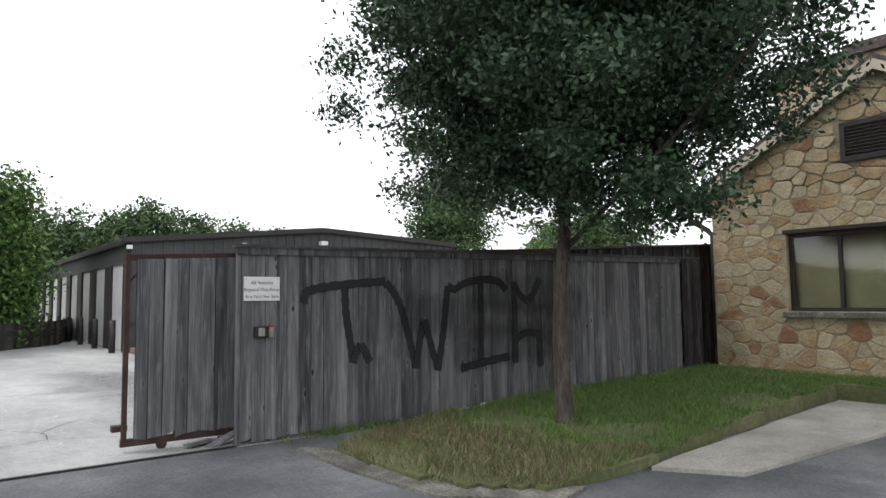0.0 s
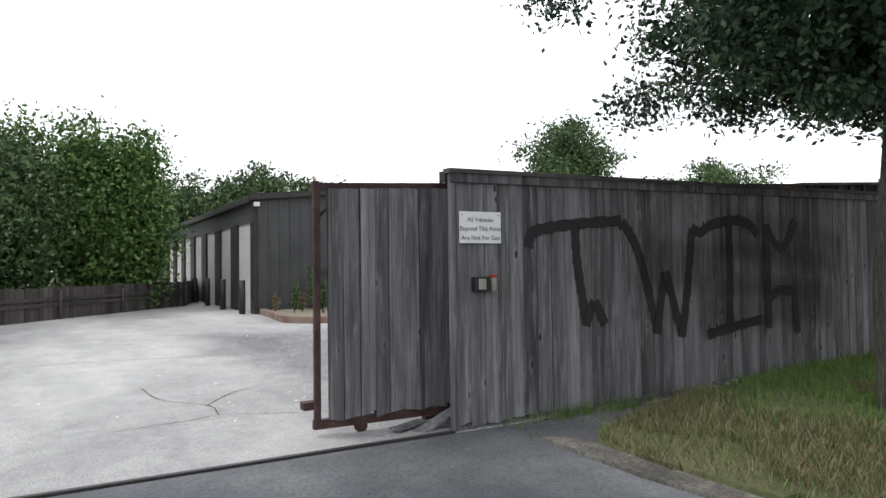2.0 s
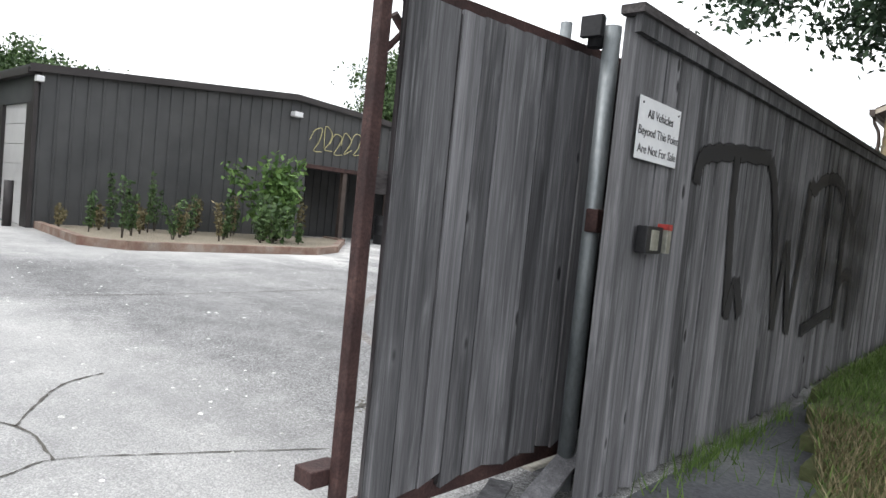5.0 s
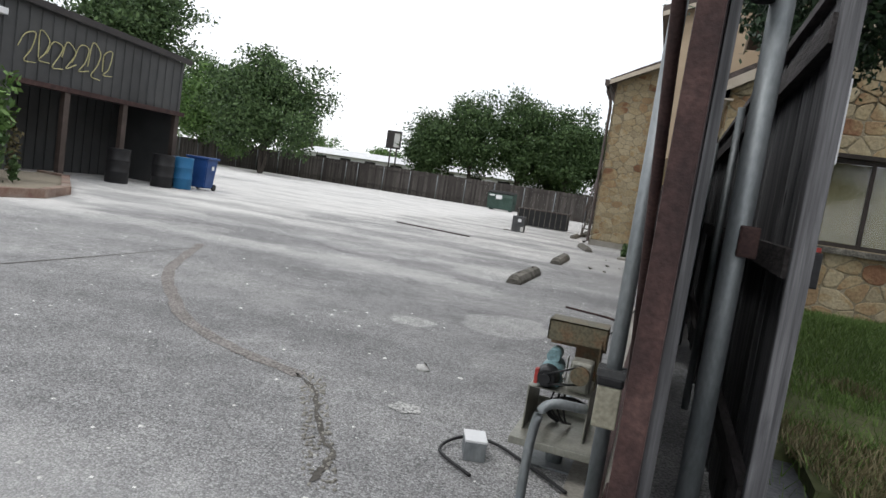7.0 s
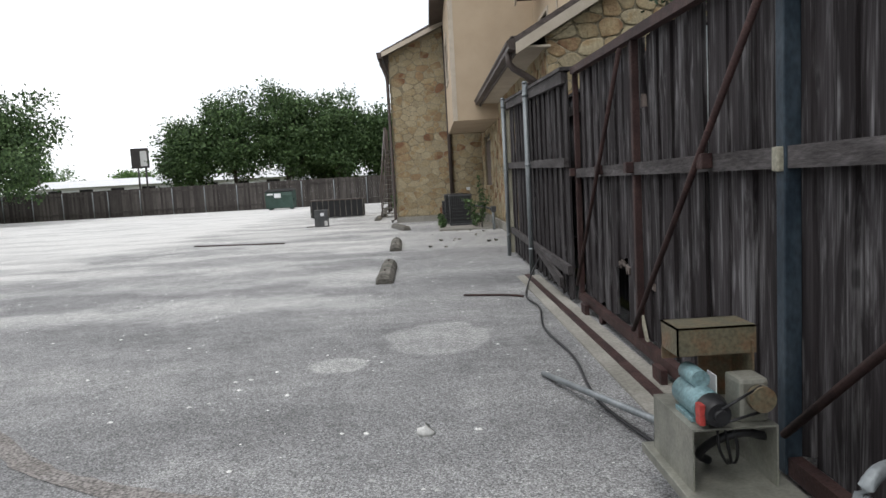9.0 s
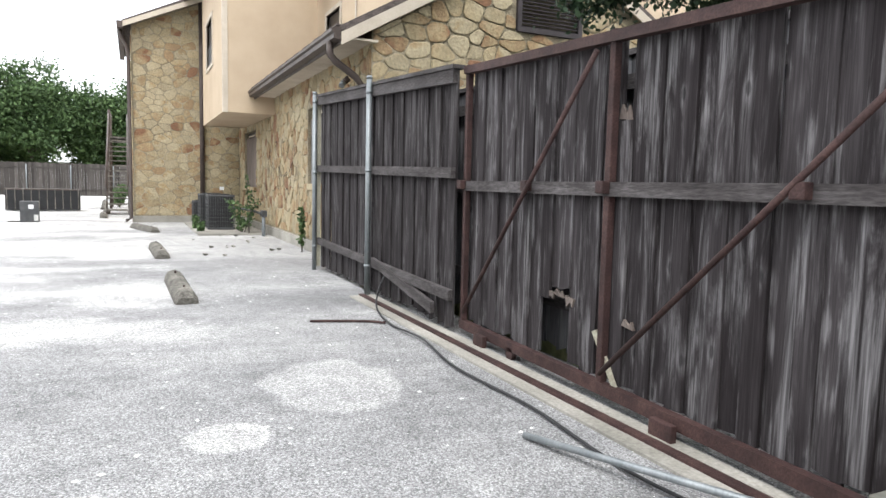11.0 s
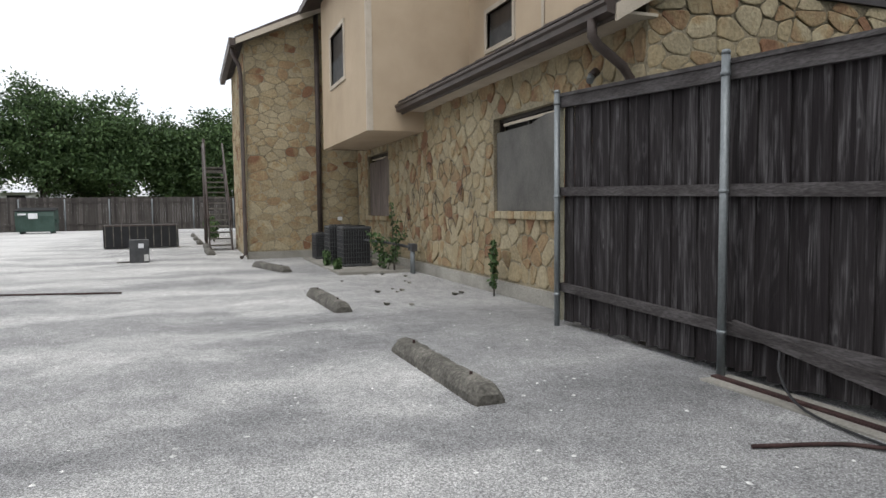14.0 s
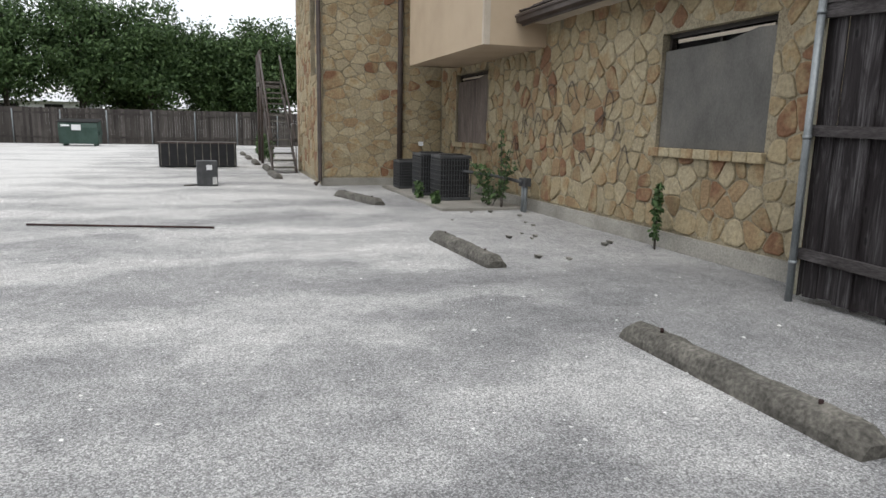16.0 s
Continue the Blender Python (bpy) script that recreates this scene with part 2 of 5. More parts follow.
M["stone_far"] = mat("field_stone_far", [(.22, .12, .07), (.295, .205, .115), (.335, .26, .155), (.355, .29, .18), (.34, .28, .175), (.38, .32, .21), (.355, .30, .20), (.39, .335, .225), (.335, .255, .145), (.295, .205, .118)], 2.6, rough=.92, bump=.7, bscale=24, rnd=.78, island=True, grain=.2, stain=.22, coords="World", bdist=.02, span=(.12, .88))
M["mortar"] = mat("mortar", [(.225, .19, .13), (.29, .25, .175), (.355, .31, .225)], 3, rough=.95, bump=.7, bscale=40, grain=.3, coords="World", stain=.3)
M["stucco"] = mat("tan_stucco", [(.44, .345, .245), (.49, .39, .28), (.53, .425, .31)], .9, rough=.92, bump=.25, bscale=120, grain=.06, coords="World", stain=.1)
M["trim"] = mat("tan_trim_paint", [(.42, .36, .29), (.50, .44, .36), (.56, .5, .42)], 2, rough=.7, bump=.1, grain=.08, coords="World", stain=.12)
M["gutter"] = mat("brown_gutter", [(.045, .034, .03), (.065, .05, .044), (.09, .07, .062)], 3, rough=.5, bump=.05, grain=.12, coords="World")
M["shingle"] = mat("shingle", [(.05, .042, .04), (.09, .075, .07), (.13, .11, .10)], 12, rough=.95, bump=.6, bscale=60, grain=.3, coords="World")
M["ply"] = mat("weathered_plywood", [(.10, .098, .09), (.155, .15, .14), (.20, .19, .17)], 1.6, (1, 1, .6), .85, bump=.15, bscale=60, grain=.12, stain=.25)
M["ply_brown"] = mat("brown_plywood", [(.10, .08, .07), (.16, .13, .115), (.22, .19, .17)], 3, (3, 3, .5), .85, bump=.2, bscale=50, grain=.25, stain=.4)
# near-black that stands for unlit insides, put on flat sheets
M["dark"] = mat("unlit_black", [(.008, .008, .008), (.015, .014, .013)], 3, rough=.8, bump=0)
M["win_frame"] = mat("bronze_frame", [(.03, .025, .022), (.05, .042, .037)], 5, rough=.45, metal=.3, bump=.05)
M["blind"] = mat("olive_blind", [(.15, .145, .085), (.19, .18, .105), (.22, .21, .125)], 1.2, rough=.8, bump=.1, grain=.06)
M["vent"] = mat("dark_louvre", [(.022, .018, .02), (.045, .037, .04)], 6, rough=.6, bump=.05)
M["shed"] = mat("dark_ribbed_steel", [(.052, .054, .056), (.068, .07, .072), (.085, .087, .088)], 1.0, rough=.55, metal=.1, bump=.05, grain=.06, coords="World", stain=.15)
M["shed_trim"] = mat("dark_shed_trim", [(.03, .027, .028), (.045, .04, .04)], 2, rough=.5, bump=.03)
M["roll_door"] = mat("pale_roll_door", [(.50, .50, .50), (.58, .58, .58), (.63, .63, .62)], 1.2, rough=.6, bump=.05, grain=.06, stain=.15)
M["ac"] = mat("grey_ac_casing", [(.045, .047, .05), (.07, .072, .075), (.10, .10, .10)], 5, rough=.6, metal=.2, bump=.1, grain=.15)
M["bark"] = mat("bark", [(.035, .03, .027), (.07, .06, .052), (.11, .10, .085)], 9, (2, 2, .4), .95, bump=1, bscale=30, grain=.35)
M["leaf"] = mat("leaf_green", [(.026, .052, .018), (.055, .10, .034), (.10, .16, .06)], .6, rough=.6, bump=0, rnd=.5, island=True, grain=.1)
M["leaf_near"] = mat("leaf_dark", [(.018, .038, .021), (.038, .072, .038), (.07, .12, .06)], .8, rough=.5, bump=0, rnd=.5, island=True, grain=.1)
M["leaf_bright"] = mat("leaf_bright", [(.04, .085, .02), (.075, .145, .035), (.13, .22, .06)], .6, rough=.6, bump=0, rnd=.5, island=True, grain=.1)
M["grass"] = mat("grass_blade", [(.05, .085, .02), (.09, .16, .036), (.16, .235, .065)], .5, rough=.7, bump=0, rnd=.45, island=True, grain=.1, coords="World")
M["grass_dry"] = mat("dry_grass_blade", [(.10, .085, .04), (.16, .14, .075), (.25, .215, .13)], .7, rough=.8, bump=0, rnd=.5, island=True, coords="World")
M["white"] = mat("white_plate", [(.66, .67, .69), (.74, .75, .76)], 4, rough=.45, bump=.02, grain=.03)
M["ink"] = mat("dark_ink", [(.03, .03, .035), (.05, .05, .055)], 4, rough=.6, bump=0)
M["blue_plastic"] = mat("blue_plastic", [(.012, .045, .16), (.018, .06, .20), (.03, .08, .24)], 3, rough=.45, bump=.05, grain=.08)
M["light_blue"] = mat("light_blue_plastic", [(.02, .12, .26), (.03, .16, .33)], 3, rough=.5, bump=.05, grain=.08)
M["black_plastic"] = mat("black_plastic", [(.012, .012, .013), (.022, .022, .024)], 4, rough=.45, bump=.05)
M["dumpster"] = mat("green_dumpster", [(.03, .06, .05), (.045, .08, .066), (.06, .10, .085)], 2, rough=.6, metal=.1, bump=.1, stain=.3)
M["teal"] = mat("teal_motor_paint", [(.10, .18, .20), (.16, .26, .28), (.22, .32, .34)], 9, rough=.4, metal=.2, bump=.08)
M["bracket"] = mat("dull_zinc_plate", [(.22, .22, .19), (.30, .30, .26), (.38, .37, .32)], 8, rough=.45, metal=.5, bump=.08, grain=.12, stain=.2)
M["rust_orange"] = mat("rust_stained_plate", [(.12, .118, .085), (.15, .13, .085), (.20, .10, .055)], 7, rough=.55, metal=.3, bump=.2)
M["red"] = mat("red_paint", [(.30, .035, .03), (.40, .06, .05)], 5, rough=.5, bump=.05)
M["cream"] = mat("cream_box", [(.30, .285, .22), (.40, .38, .30)], 4, rough=.6, bump=.05, stain=.25)
M["crack"] = mat("crack_dirt", [(.06, .055, .048), (.13, .122, .11)], 6, rough=.95, bump=.2, coords="World")
M["stainmat"] = mat("old_mud_stain", [(.17, .155, .145), (.25, .235, .225)], 3, rough=.95, bump=.5, bscale=60, coords="World", grain=.5, even=True, gspan=.13)
M["chip"] = mat("pale_chip", [(.40, .40, .39), (.6, .6, .58), (.75, .75, .73)], 3, rough=.8, bump=0, rnd=.6, island=True)
M["kerb_red"] = mat("faded_red_kerb", [(.20, .11, .085), (.29, .21, .17), (.36, .32, .28)], 3, rough=.9, bump=.3, coords="World", stain=.3)
M["gravel"] = mat("gravel_bed", [(.14, .12, .09), (.25, .22, .17), (.36, .32, .26)], 30, rough=.95, bump=.8, bscale=60, coords="World")
M["glass"] = mat("window_glass", [(.85, .87, .85), (.9, .9, .88)], 3, rough=.06, bump=0, spec=.8)
M["glass"].node_tree.nodes["Principled BSDF"].inputs["Transmission Weight"].default_value = 1.0
M["far_white"] = mat("pale_far_building", [(.55, .56, .58), (.66, .67, .68)], .4, rough=.7, bump=0, coords="World")
M["far_wood"] = mat("far_fence_board", [(.035, .031, .029), (.06, .054, .05), (.095, .086, .08)], 1.2, (1, 1, .3), .95, bump=.1, rnd=.35, island=True, grain=.25)


# ---- mesh helpers ----
def bx(bm, x0, y0, z0, x1, y1, z1, m=None):
    """A box between two corners, optionally turned by m."""
    co = [(x, y, z) for z in (z0, z1) for x, y in ((x0, y0), (x1, y0), (x1, y1), (x0, y1))]
    v = [bm.verts.new(m @ Vector(c) if m else c) for c in co]
    for f in ((3, 2, 1, 0), (4, 5, 6, 7), (0, 1, 5, 4), (1, 2, 6, 5), (2, 3, 7, 6), (3, 0, 4, 7)):
        bm.faces.new([v[i] for i in f])
    return bm


def box(*a, bevel=0.0):
    bm = bx(bmesh.new(), *a)
    if bevel:
        bmesh.ops.bevel(bm, geom=bm.edges[:], offset=bevel, segments=2, affect='EDGES', profile=.6)
    return bm


def tube(pts, r, n=10, caps=True, bm=None):
    """A round bar along points; r: one radius or one for each point."""
    bm = bm or bmesh.new()
    pts = [Vector(p) for p in pts]
    rs = r if isinstance(r, (list, tuple)) else [r] * len(pts)
    rings = []
    for i, p in enumerate(pts):
        d = (pts[min(i + 1, len(pts) - 1)] - pts[max(i - 1, 0)]).normalized()
        u = d.cross(Vector((0, 0, 1)) if abs(d.z) < .9 else Vector((1, 0, 0))).normalized()
        w = d.cross(u)
        rings.append([bm.verts.new(p + (u * math.cos(a) + w * math.sin(a)) * rs[i]) for a in (k * 2 * math.pi / n for k in range(n))])
    for a, b in zip(rings, rings[1:]):
        for k in range(n):
            f = bm.faces.new((a[k], a[(k + 1) % n], b[(k + 1) % n], b[k])); f.smooth = True
    if caps:
        bm.faces.new(rings[0][::-1]); bm.faces.new(rings[-1])
    return bm


def curve_pts(pts, k=6):
    """Points on a smooth line through the given ones."""
    P = [Vector(p) for p in pts]
    P = [P[0] * 2 - P[1]] + P + [P[-1] * 2 - P[-2]]
    out = []
    for i in range(1, len(P) - 2):
        for s in range(k):
            t = s / k
            a, b, c, d = P[i - 1:i + 3]
            out.append(.5 * ((2 * b) + (c - a) * t + (2 * a - 5 * b + 4 * c - d) * t * t + (3 * b - a - 3 * c + d) * t ** 3))
    return out + [P[-2]]


def extrude(poly, axis, a, b, bm=None):
    """A prism: a polygon in the other two axes, from a to b along the axis."""
    bm = bm or bmesh.new()
    def put(p, c):
        q = list(p); q.insert("xyz".index(axis), c); return bm.verts.new(q)
    A, B = [put(p, a) for p in poly], [put(p, b) for p in poly]
    bm.faces.new(A); bm.faces.new(B[::-1])
    for i in range(len(poly)):
        j = (i + 1) % len(poly)
        bm.faces.new((A[i], B[i], B[j], A[j]))
    return bm


def mesh_of(bm, material, name="mesh", fix=True):
    if fix:
        bmesh.ops.recalc_face_normals(bm, faces=bm.faces[:])
    me = bpy.data.meshes.new(name)
    bm.to_mesh(me); bm.free()
    me.materials.append(material)
    return me


def part(name, bm, material, parent=None, label="", fix=True):
    ob = new(name, mesh_of(bm, material, name, fix))
    ob.parent = parent
    if parent is not None and parent.matrix_basis != Matrix():
        ob.matrix_parent_inverse = Matrix()
    return tagged(ob, label) if label else ob


def thing(name, label, category, at=(0, 0, 0), rz=0, group="", kind=""):
    ob = new(name)
    ob.empty_display_size = .1
    ob.matrix_basis = pose(*at, 0, 0, rz)
    return tagged(ob, label, category, group, kind)


def solid(name, bm, material, label, category, kind="", group=""):
    return tagged(part(name, bm, material), label, category, group, kind)


def quads(name, V, material, parent=None):
    """A mesh of loose four-cornered leaves or blades: V is (n, 4, 3)."""
    n = len(V)
    me = bpy.data.meshes.new(name)
    me.vertices.add(n * 4); me.loops.add(n * 4); me.polygons.add(n)
    me.vertices.foreach_set("co", V.reshape(-1).astype(np.float32))
    me.loops.foreach_set("vertex_index", np.arange(n * 4, dtype=np.int32))
    me.polygons.foreach_set("loop_start", np.arange(0, n * 4, 4, dtype=np.int32))
    me.update(calc_edges=True)
    me.materials.append(material)
    ob = new(name, me); ob.parent = parent
    return ob


def leaves(rng, centres, per, spread, size, flat=.7):
    n = len(centres) * per
    c = np.repeat(centres, per, 0) + rng.normal(0, 1, (n, 3)) * spread * np.array([1, 1, flat])
    a = rng.normal(0, 1, (n, 3)); a /= np.linalg.norm(a, axis=1)[:, None]
    b = rng.normal(0, 1, (n, 3)); b -= a * (a * b).sum(1)[:, None]; b /= np.linalg.norm(b, axis=1)[:, None]
    s = size * rng.uniform(.55, 1.3, (n, 1))
    a, b = a * s, b * s * .5
    return np.stack([c - a, c - b * 1.0 + a * .1, c + a, c + b * 1.0 + a * .1], 1)


def tree(x, y, h, centre, radii, clumps, per, leaf, seed, label, material="leaf", trunk=.15, fork=None, spread=.32, shell=.5, z0=0.0, multi=1, group=""):
    """Trunk, limbs out to the clumps, and a crown of loose leaf clumps with gaps."""
    rng = np.random.default_rng(seed)
    t = thing("tree", label, "tree", (x, y, z0), group=group)
    d = rng.normal(0, 1, (clumps, 3)); d /= np.linalg.norm(d, axis=1)[:, None]
    r = rng.uniform(shell, 1, (clumps, 1)) * (1 + .22 * np.sin(d[:, :1] * 5 + seed) * np.cos(d[:, 1:2] * 4 + d[:, 2:] * 3))
    c = np.array(centre) + d * r * np.array(radii)
    c[:, 2] = np.maximum(c[:, 2], centre[2] - radii[2] * .9)
    fork = fork or h * .3
    bm = bmesh.new()
    for k in range(multi):
        o = Vector((rng.normal(0, .25), rng.normal(0, .25), 0)) if multi > 1 else Vector((0, 0, 0))
        bend = [Vector((rng.normal(0, .06 * trunk * 5), rng.normal(0, .06 * trunk * 5), 0)) for _ in range(3)]
        top = Vector((centre[0], centre[1], centre[2] + radii[2] * .5))
        pts = [o * .2, o * .4 + bend[0] * .4 + Vector((0, 0, fork * .15)), o * .8 + bend[0] + Vector((0, 0, fork * .55)), o + bend[1] + Vector((0, 0, fork)), (o + top) * .5 + bend[2] + Vector((0, 0, fork * .4)), o + top]
        tube(curve_pts(pts, 4), [trunk * q for q in np.linspace(1.35 if multi == 1 else .8, .22, 21)][:21], 10, bm=bm)
    part("trunk", bm, M["bark"], t)
    for i in rng.choice(clumps, min(clumps, 18), replace=False):
        e = Vector(c[i]); s = Vector((centre[0] * .3, centre[1] * .3, rng.uniform(fork * .85, min(e.z, centre[2] + radii[2] * .3) if e.z > fork else fork)))
        mid = (s + e) * .5 + Vector((rng.normal(0, .2), rng.normal(0, .2), .15 * radii[2] * .5))
        tube(curve_pts([s, mid, e], 4), [trunk * q for q in np.linspace(.38, .06, 9)], 5, bm=(bm := bmesh.new()))
        part("limb", bm, M["bark"], t)
    quads("crown", leaves(rng, c, per, spread, leaf), M[material], t)
    return t


# ---- ground ----
solid("ground", bx(bmesh.new(), -600, -600, -.5, 600, 600, -.03), M["earth"], "flat brown-green earth that reaches the horizon", "ground", "structure")
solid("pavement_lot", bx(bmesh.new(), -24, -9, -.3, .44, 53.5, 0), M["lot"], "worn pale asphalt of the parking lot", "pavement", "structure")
solid("pavement_drive", bx(bmesh.new(), .44, -14, -.3, 16, 11.4, -.006), M["drive"], "dark patched asphalt of the driveway", "pavement", "structure")
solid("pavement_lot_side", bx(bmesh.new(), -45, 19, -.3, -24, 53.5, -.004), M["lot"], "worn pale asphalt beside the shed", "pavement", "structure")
solid("pavement_beside_house", bx(bmesh.new(), .44, 11.4, -.3, .8, 53.5, -.002), M["lot"], "worn asphalt strip under the house wall", "pavement", "structure")
# gate track
tr = thing("gate_track", "low rusty steel track set in the ground for the gate", "gate track", kind="structure")
part("rail", bx(bmesh.new(), .40, -6, -.01, .44, 3.2, .012), M["shed_trim"], tr)
part("rail", bx(bmesh.new(), -.12, 3.2, -.01, -.06, 10.2, .03), M["rust"], tr)
part("track_base", bx(bmesh.new(), -.22, 3.4, -.02, .06, 10.2, .015), M["concrete"], tr)


def ground_z(x, y):
    return .02 + .18 * max(0, min(1, (y - 4.2) / 6.5)) + .02 * noise.noise((x, y, 0))


GRASS = [(.5, 6.6), (.74, 5.4), (1.05, 4.2), (1.3, 3.85), (2.0, 3.8), (3.0, 3.95), (3.55, 4.5), (3.45, 6.2), (3.3, 7.3), (3.1, 8.9), (2.95, 10.7), (9.0, 10.8), (9.0, 11.6), (.5, 11.6)]


def inside(x, y, poly):
    r = False
    for (a, b), (c, d) in zip(poly, poly[1:] + poly[:1]):
        if (b > y) != (d > y) and x < (c - a) * (y - b) / (d - b) + a:
            r = not r
    return r


def lawn():
    bm = bmesh.new()
    st = .14
    V = {}
    for i in range(62):
        for j in range(57):
            x, y = .46 + i * st, 3.7 + j * st
            if all(inside(x + p * st, y + q * st, GRASS) for p in (0, 1) for q in (0, 1)) or (inside(x + st / 2, y + st / 2, GRASS)):
                f = []
                for p, q in ((0, 0), (1, 0), (1, 1), (0, 1)):
                    k = (i + p, j + q)
                    if k not in V:
                        a, b = .46 + k[0] * st, 3.7 + k[1] * st
                        V[k] = bm.verts.new((a, b, ground_z(a, b) + .03))
                    f.append(V[k])
                bm.faces.new(f)
    geo = bmesh.ops.extrude_face_region(bm, geom=bm.faces[:])
    for v in geo["geom"]:
        if isinstance(v, bmesh.types.BMVert):
            v.co.z = -.1
    solid("lawn", bm, M["earth"], "earth bed under rough uncut grass by the fence", "lawn", "structure")
    rng = np.random.default_rng(5)
    for nm, n, mt, hh, lab in (("grass", 70000, "grass", .075, "rough green grass growing along the wooden fence"), ("dry_grass", 13000, "grass_dry", .085, "dry straw-coloured grass stalks near the driveway edge")):
        P = []
        while len(P) < n:
            x, y = rng.uniform(.45, 9), rng.uniform(3.7, 11.6)
            if x > 3.6 and rng.random() < .25:
                continue
            if not inside(x, y, GRASS):
                continue
            k = noise.noise((x * .9, y * .9, 3))
            dry = (6.0 - y) * .3 + k * .9
            if (nm == "grass" and dry > .35 and rng.random() < .65) or (nm != "grass" and (dry < .1 or x > 4)):
                continue
            if (k < -.15 and y < 6.2 or k < -.3) and rng.random() < .75:
                continue
            P.append((x, y, ground_z(x, y)))
        P = np.array(P)
        a = rng.uniform(0, 6.283, n); hgt = hh * rng.uniform(.4, 1.4, n); w = rng.uniform(.003, .007, n)
        lean = rng.normal(0, .45, (n, 2)) * hgt[:, None]
        u = np.stack([np.cos(a) * w, np.sin(a) * w, np.zeros(n)], 1)
        tip = P + np.column_stack([lean, hgt])
        V4 = np.stack([P - u, P + u, tip + u * .25, tip - u * .25], 1)
        tagged(quads(nm, V4, M[mt]), lab, "grass", kind="stuff")


lawn()


def tufts():
    rng = np.random.default_rng(8)
    n = 600
    c = rng.uniform(3.6, 7.0, 26)
    y = c[rng.integers(0, 26, n)] + rng.normal(0, .07, n)
    x = .45 + np.abs(rng.normal(0, .05, n)) + np.where(rng.random(n) < .25, rng.uniform(0, .5, n), 0)
    P = np.column_stack([x, y, np.full(n, -.006)])
    h = rng.uniform(.03, .13, n); a = rng.uniform(0, 6.283, n)
    u = np.column_stack([np.cos(a), np.sin(a), np.zeros(n)]) * .004
    tip = P + np.column_stack([rng.normal(0, .4, (n, 2)) * h[:, None], h])
    tagged(quads("grass_tufts", np.stack([P - u, P + u, tip + u * .2, tip - u * .2], 1), M["grass"]), "sparse green tufts along the foot of the fence", "grass", kind="stuff")


tufts()
sl = [(3.6, 5.6), (4.2, 6.0), (4.3, 8.7), (6.0, 10.0), (9.2, 10.7), (3.05, 10.6), (3.2, 8.9), (3.4, 7.3), (3.5, 6.2)]
solid("pavement_slab", extrude(sl, "z", -.1, .03), M["concrete"], "stained concrete walkway slab beside the grass", "pavement", "structure")
kb = [(.95, 3.62), (1.95, 3.6), (3.1, 3.72), (3.75, 4.35), (3.62, 4.75), (3.3, 4.25), (2.8, 4.0), (1.95, 3.84), (1.1, 3.84)]
solid("kerb_edge", extrude(kb, "z", -.1, .022), M["stop"], "broken low concrete edging of the grass bed", "kerb", "structure")


# ---- stonework ----
def cells(rng, u0, u1, v0, v1, su, sv, clip=()):
    """Uneven convex stones that fill a rectangle; clip: further half planes (a, b, c) with a*u + b*v <= c."""
    nu, nv = max(1, round((u1 - u0) / su)), max(1, round((v1 - v0) / sv))
    S = np.array([((i + .5 + rng.uniform(-.47, .47)) * (u1 - u0) / nu + u0, (j + .5 + rng.uniform(-.47, .47)) * (v1 - v0) / nv + v0) for i in range(nu) for j in range(nv)])
    keep = rng.random(len(S)) > .16
    S = S[keep]
    k = np.array([1 / su, 1 / sv])
    for s in S:
        d = ((S - s) * k) ** 2
        near = S[np.argsort(d.sum(1))[1:18]]
        lim = .9
        poly = [(max(u0, s[0] - su * 1.6), max(v0, s[1] - sv * 1.6)), (min(u1, s[0] + su * 1.6), max(v0, s[1] - sv * 1.6)),
                (min(u1, s[0] + su * 1.6), min(v1, s[1] + sv * 1.6)), (max(u0, s[0] - su * 1.6), min(v1, s[1] + sv * 1.6))]
        planes = []
        for q in near:
            m = (q + s) / 2; nrm = (q - s) * k * k
            planes.append((nrm[0], nrm[1], nrm @ m))
        for a, b, c in planes + list(clip):
            out = []
            for p, q in zip(poly, poly[1:] + poly[:1]):
                dp, dq = a * p[0] + b * p[1] - c, a * q[0] + b * q[1] - c
                if dp <= 0:
                    out.append(p)
                if dp * dq < 0:
                    t = dp / (dp - dq); out.append((p[0] + (q[0] - p[0]) * t, p[1] + (q[1] - p[1]) * t))
            poly = out
            if len(poly) < 3:
                break
        if len(poly) >= 3:
            yield s, poly


def clip_hole(poly, s, h):
    """Cut a stone back to the edge of an opening (u0, v0, u1, v1) on the side where its middle lies."""
    u0, v0, u1, v1 = h
    gaps = [(u0 - s[0], (1, 0, u0)), (s[0] - u1, (-1, 0, -u1)), (v0 - s[1], (0, 1, v0)), (s[1] - v1, (0, -1, -v1))]
    g, (a, b, c) = max(gaps, key=lambda e: e[0])
    if g <= 0:
        return None
    out = []
    for p, q in zip(poly, poly[1:] + poly[:1]):
        dp, dq = a * p[0] + b * p[1] - c, a * q[0] + b * q[1] - c
        if dp <= 0:
            out.append(p)
        if dp * dq < 0:
            t = dp / (dp - dq); out.append((p[0] + (q[0] - p[0]) * t, p[1] + (q[1] - p[1]) * t))
    return out if len(out) >= 3 else None


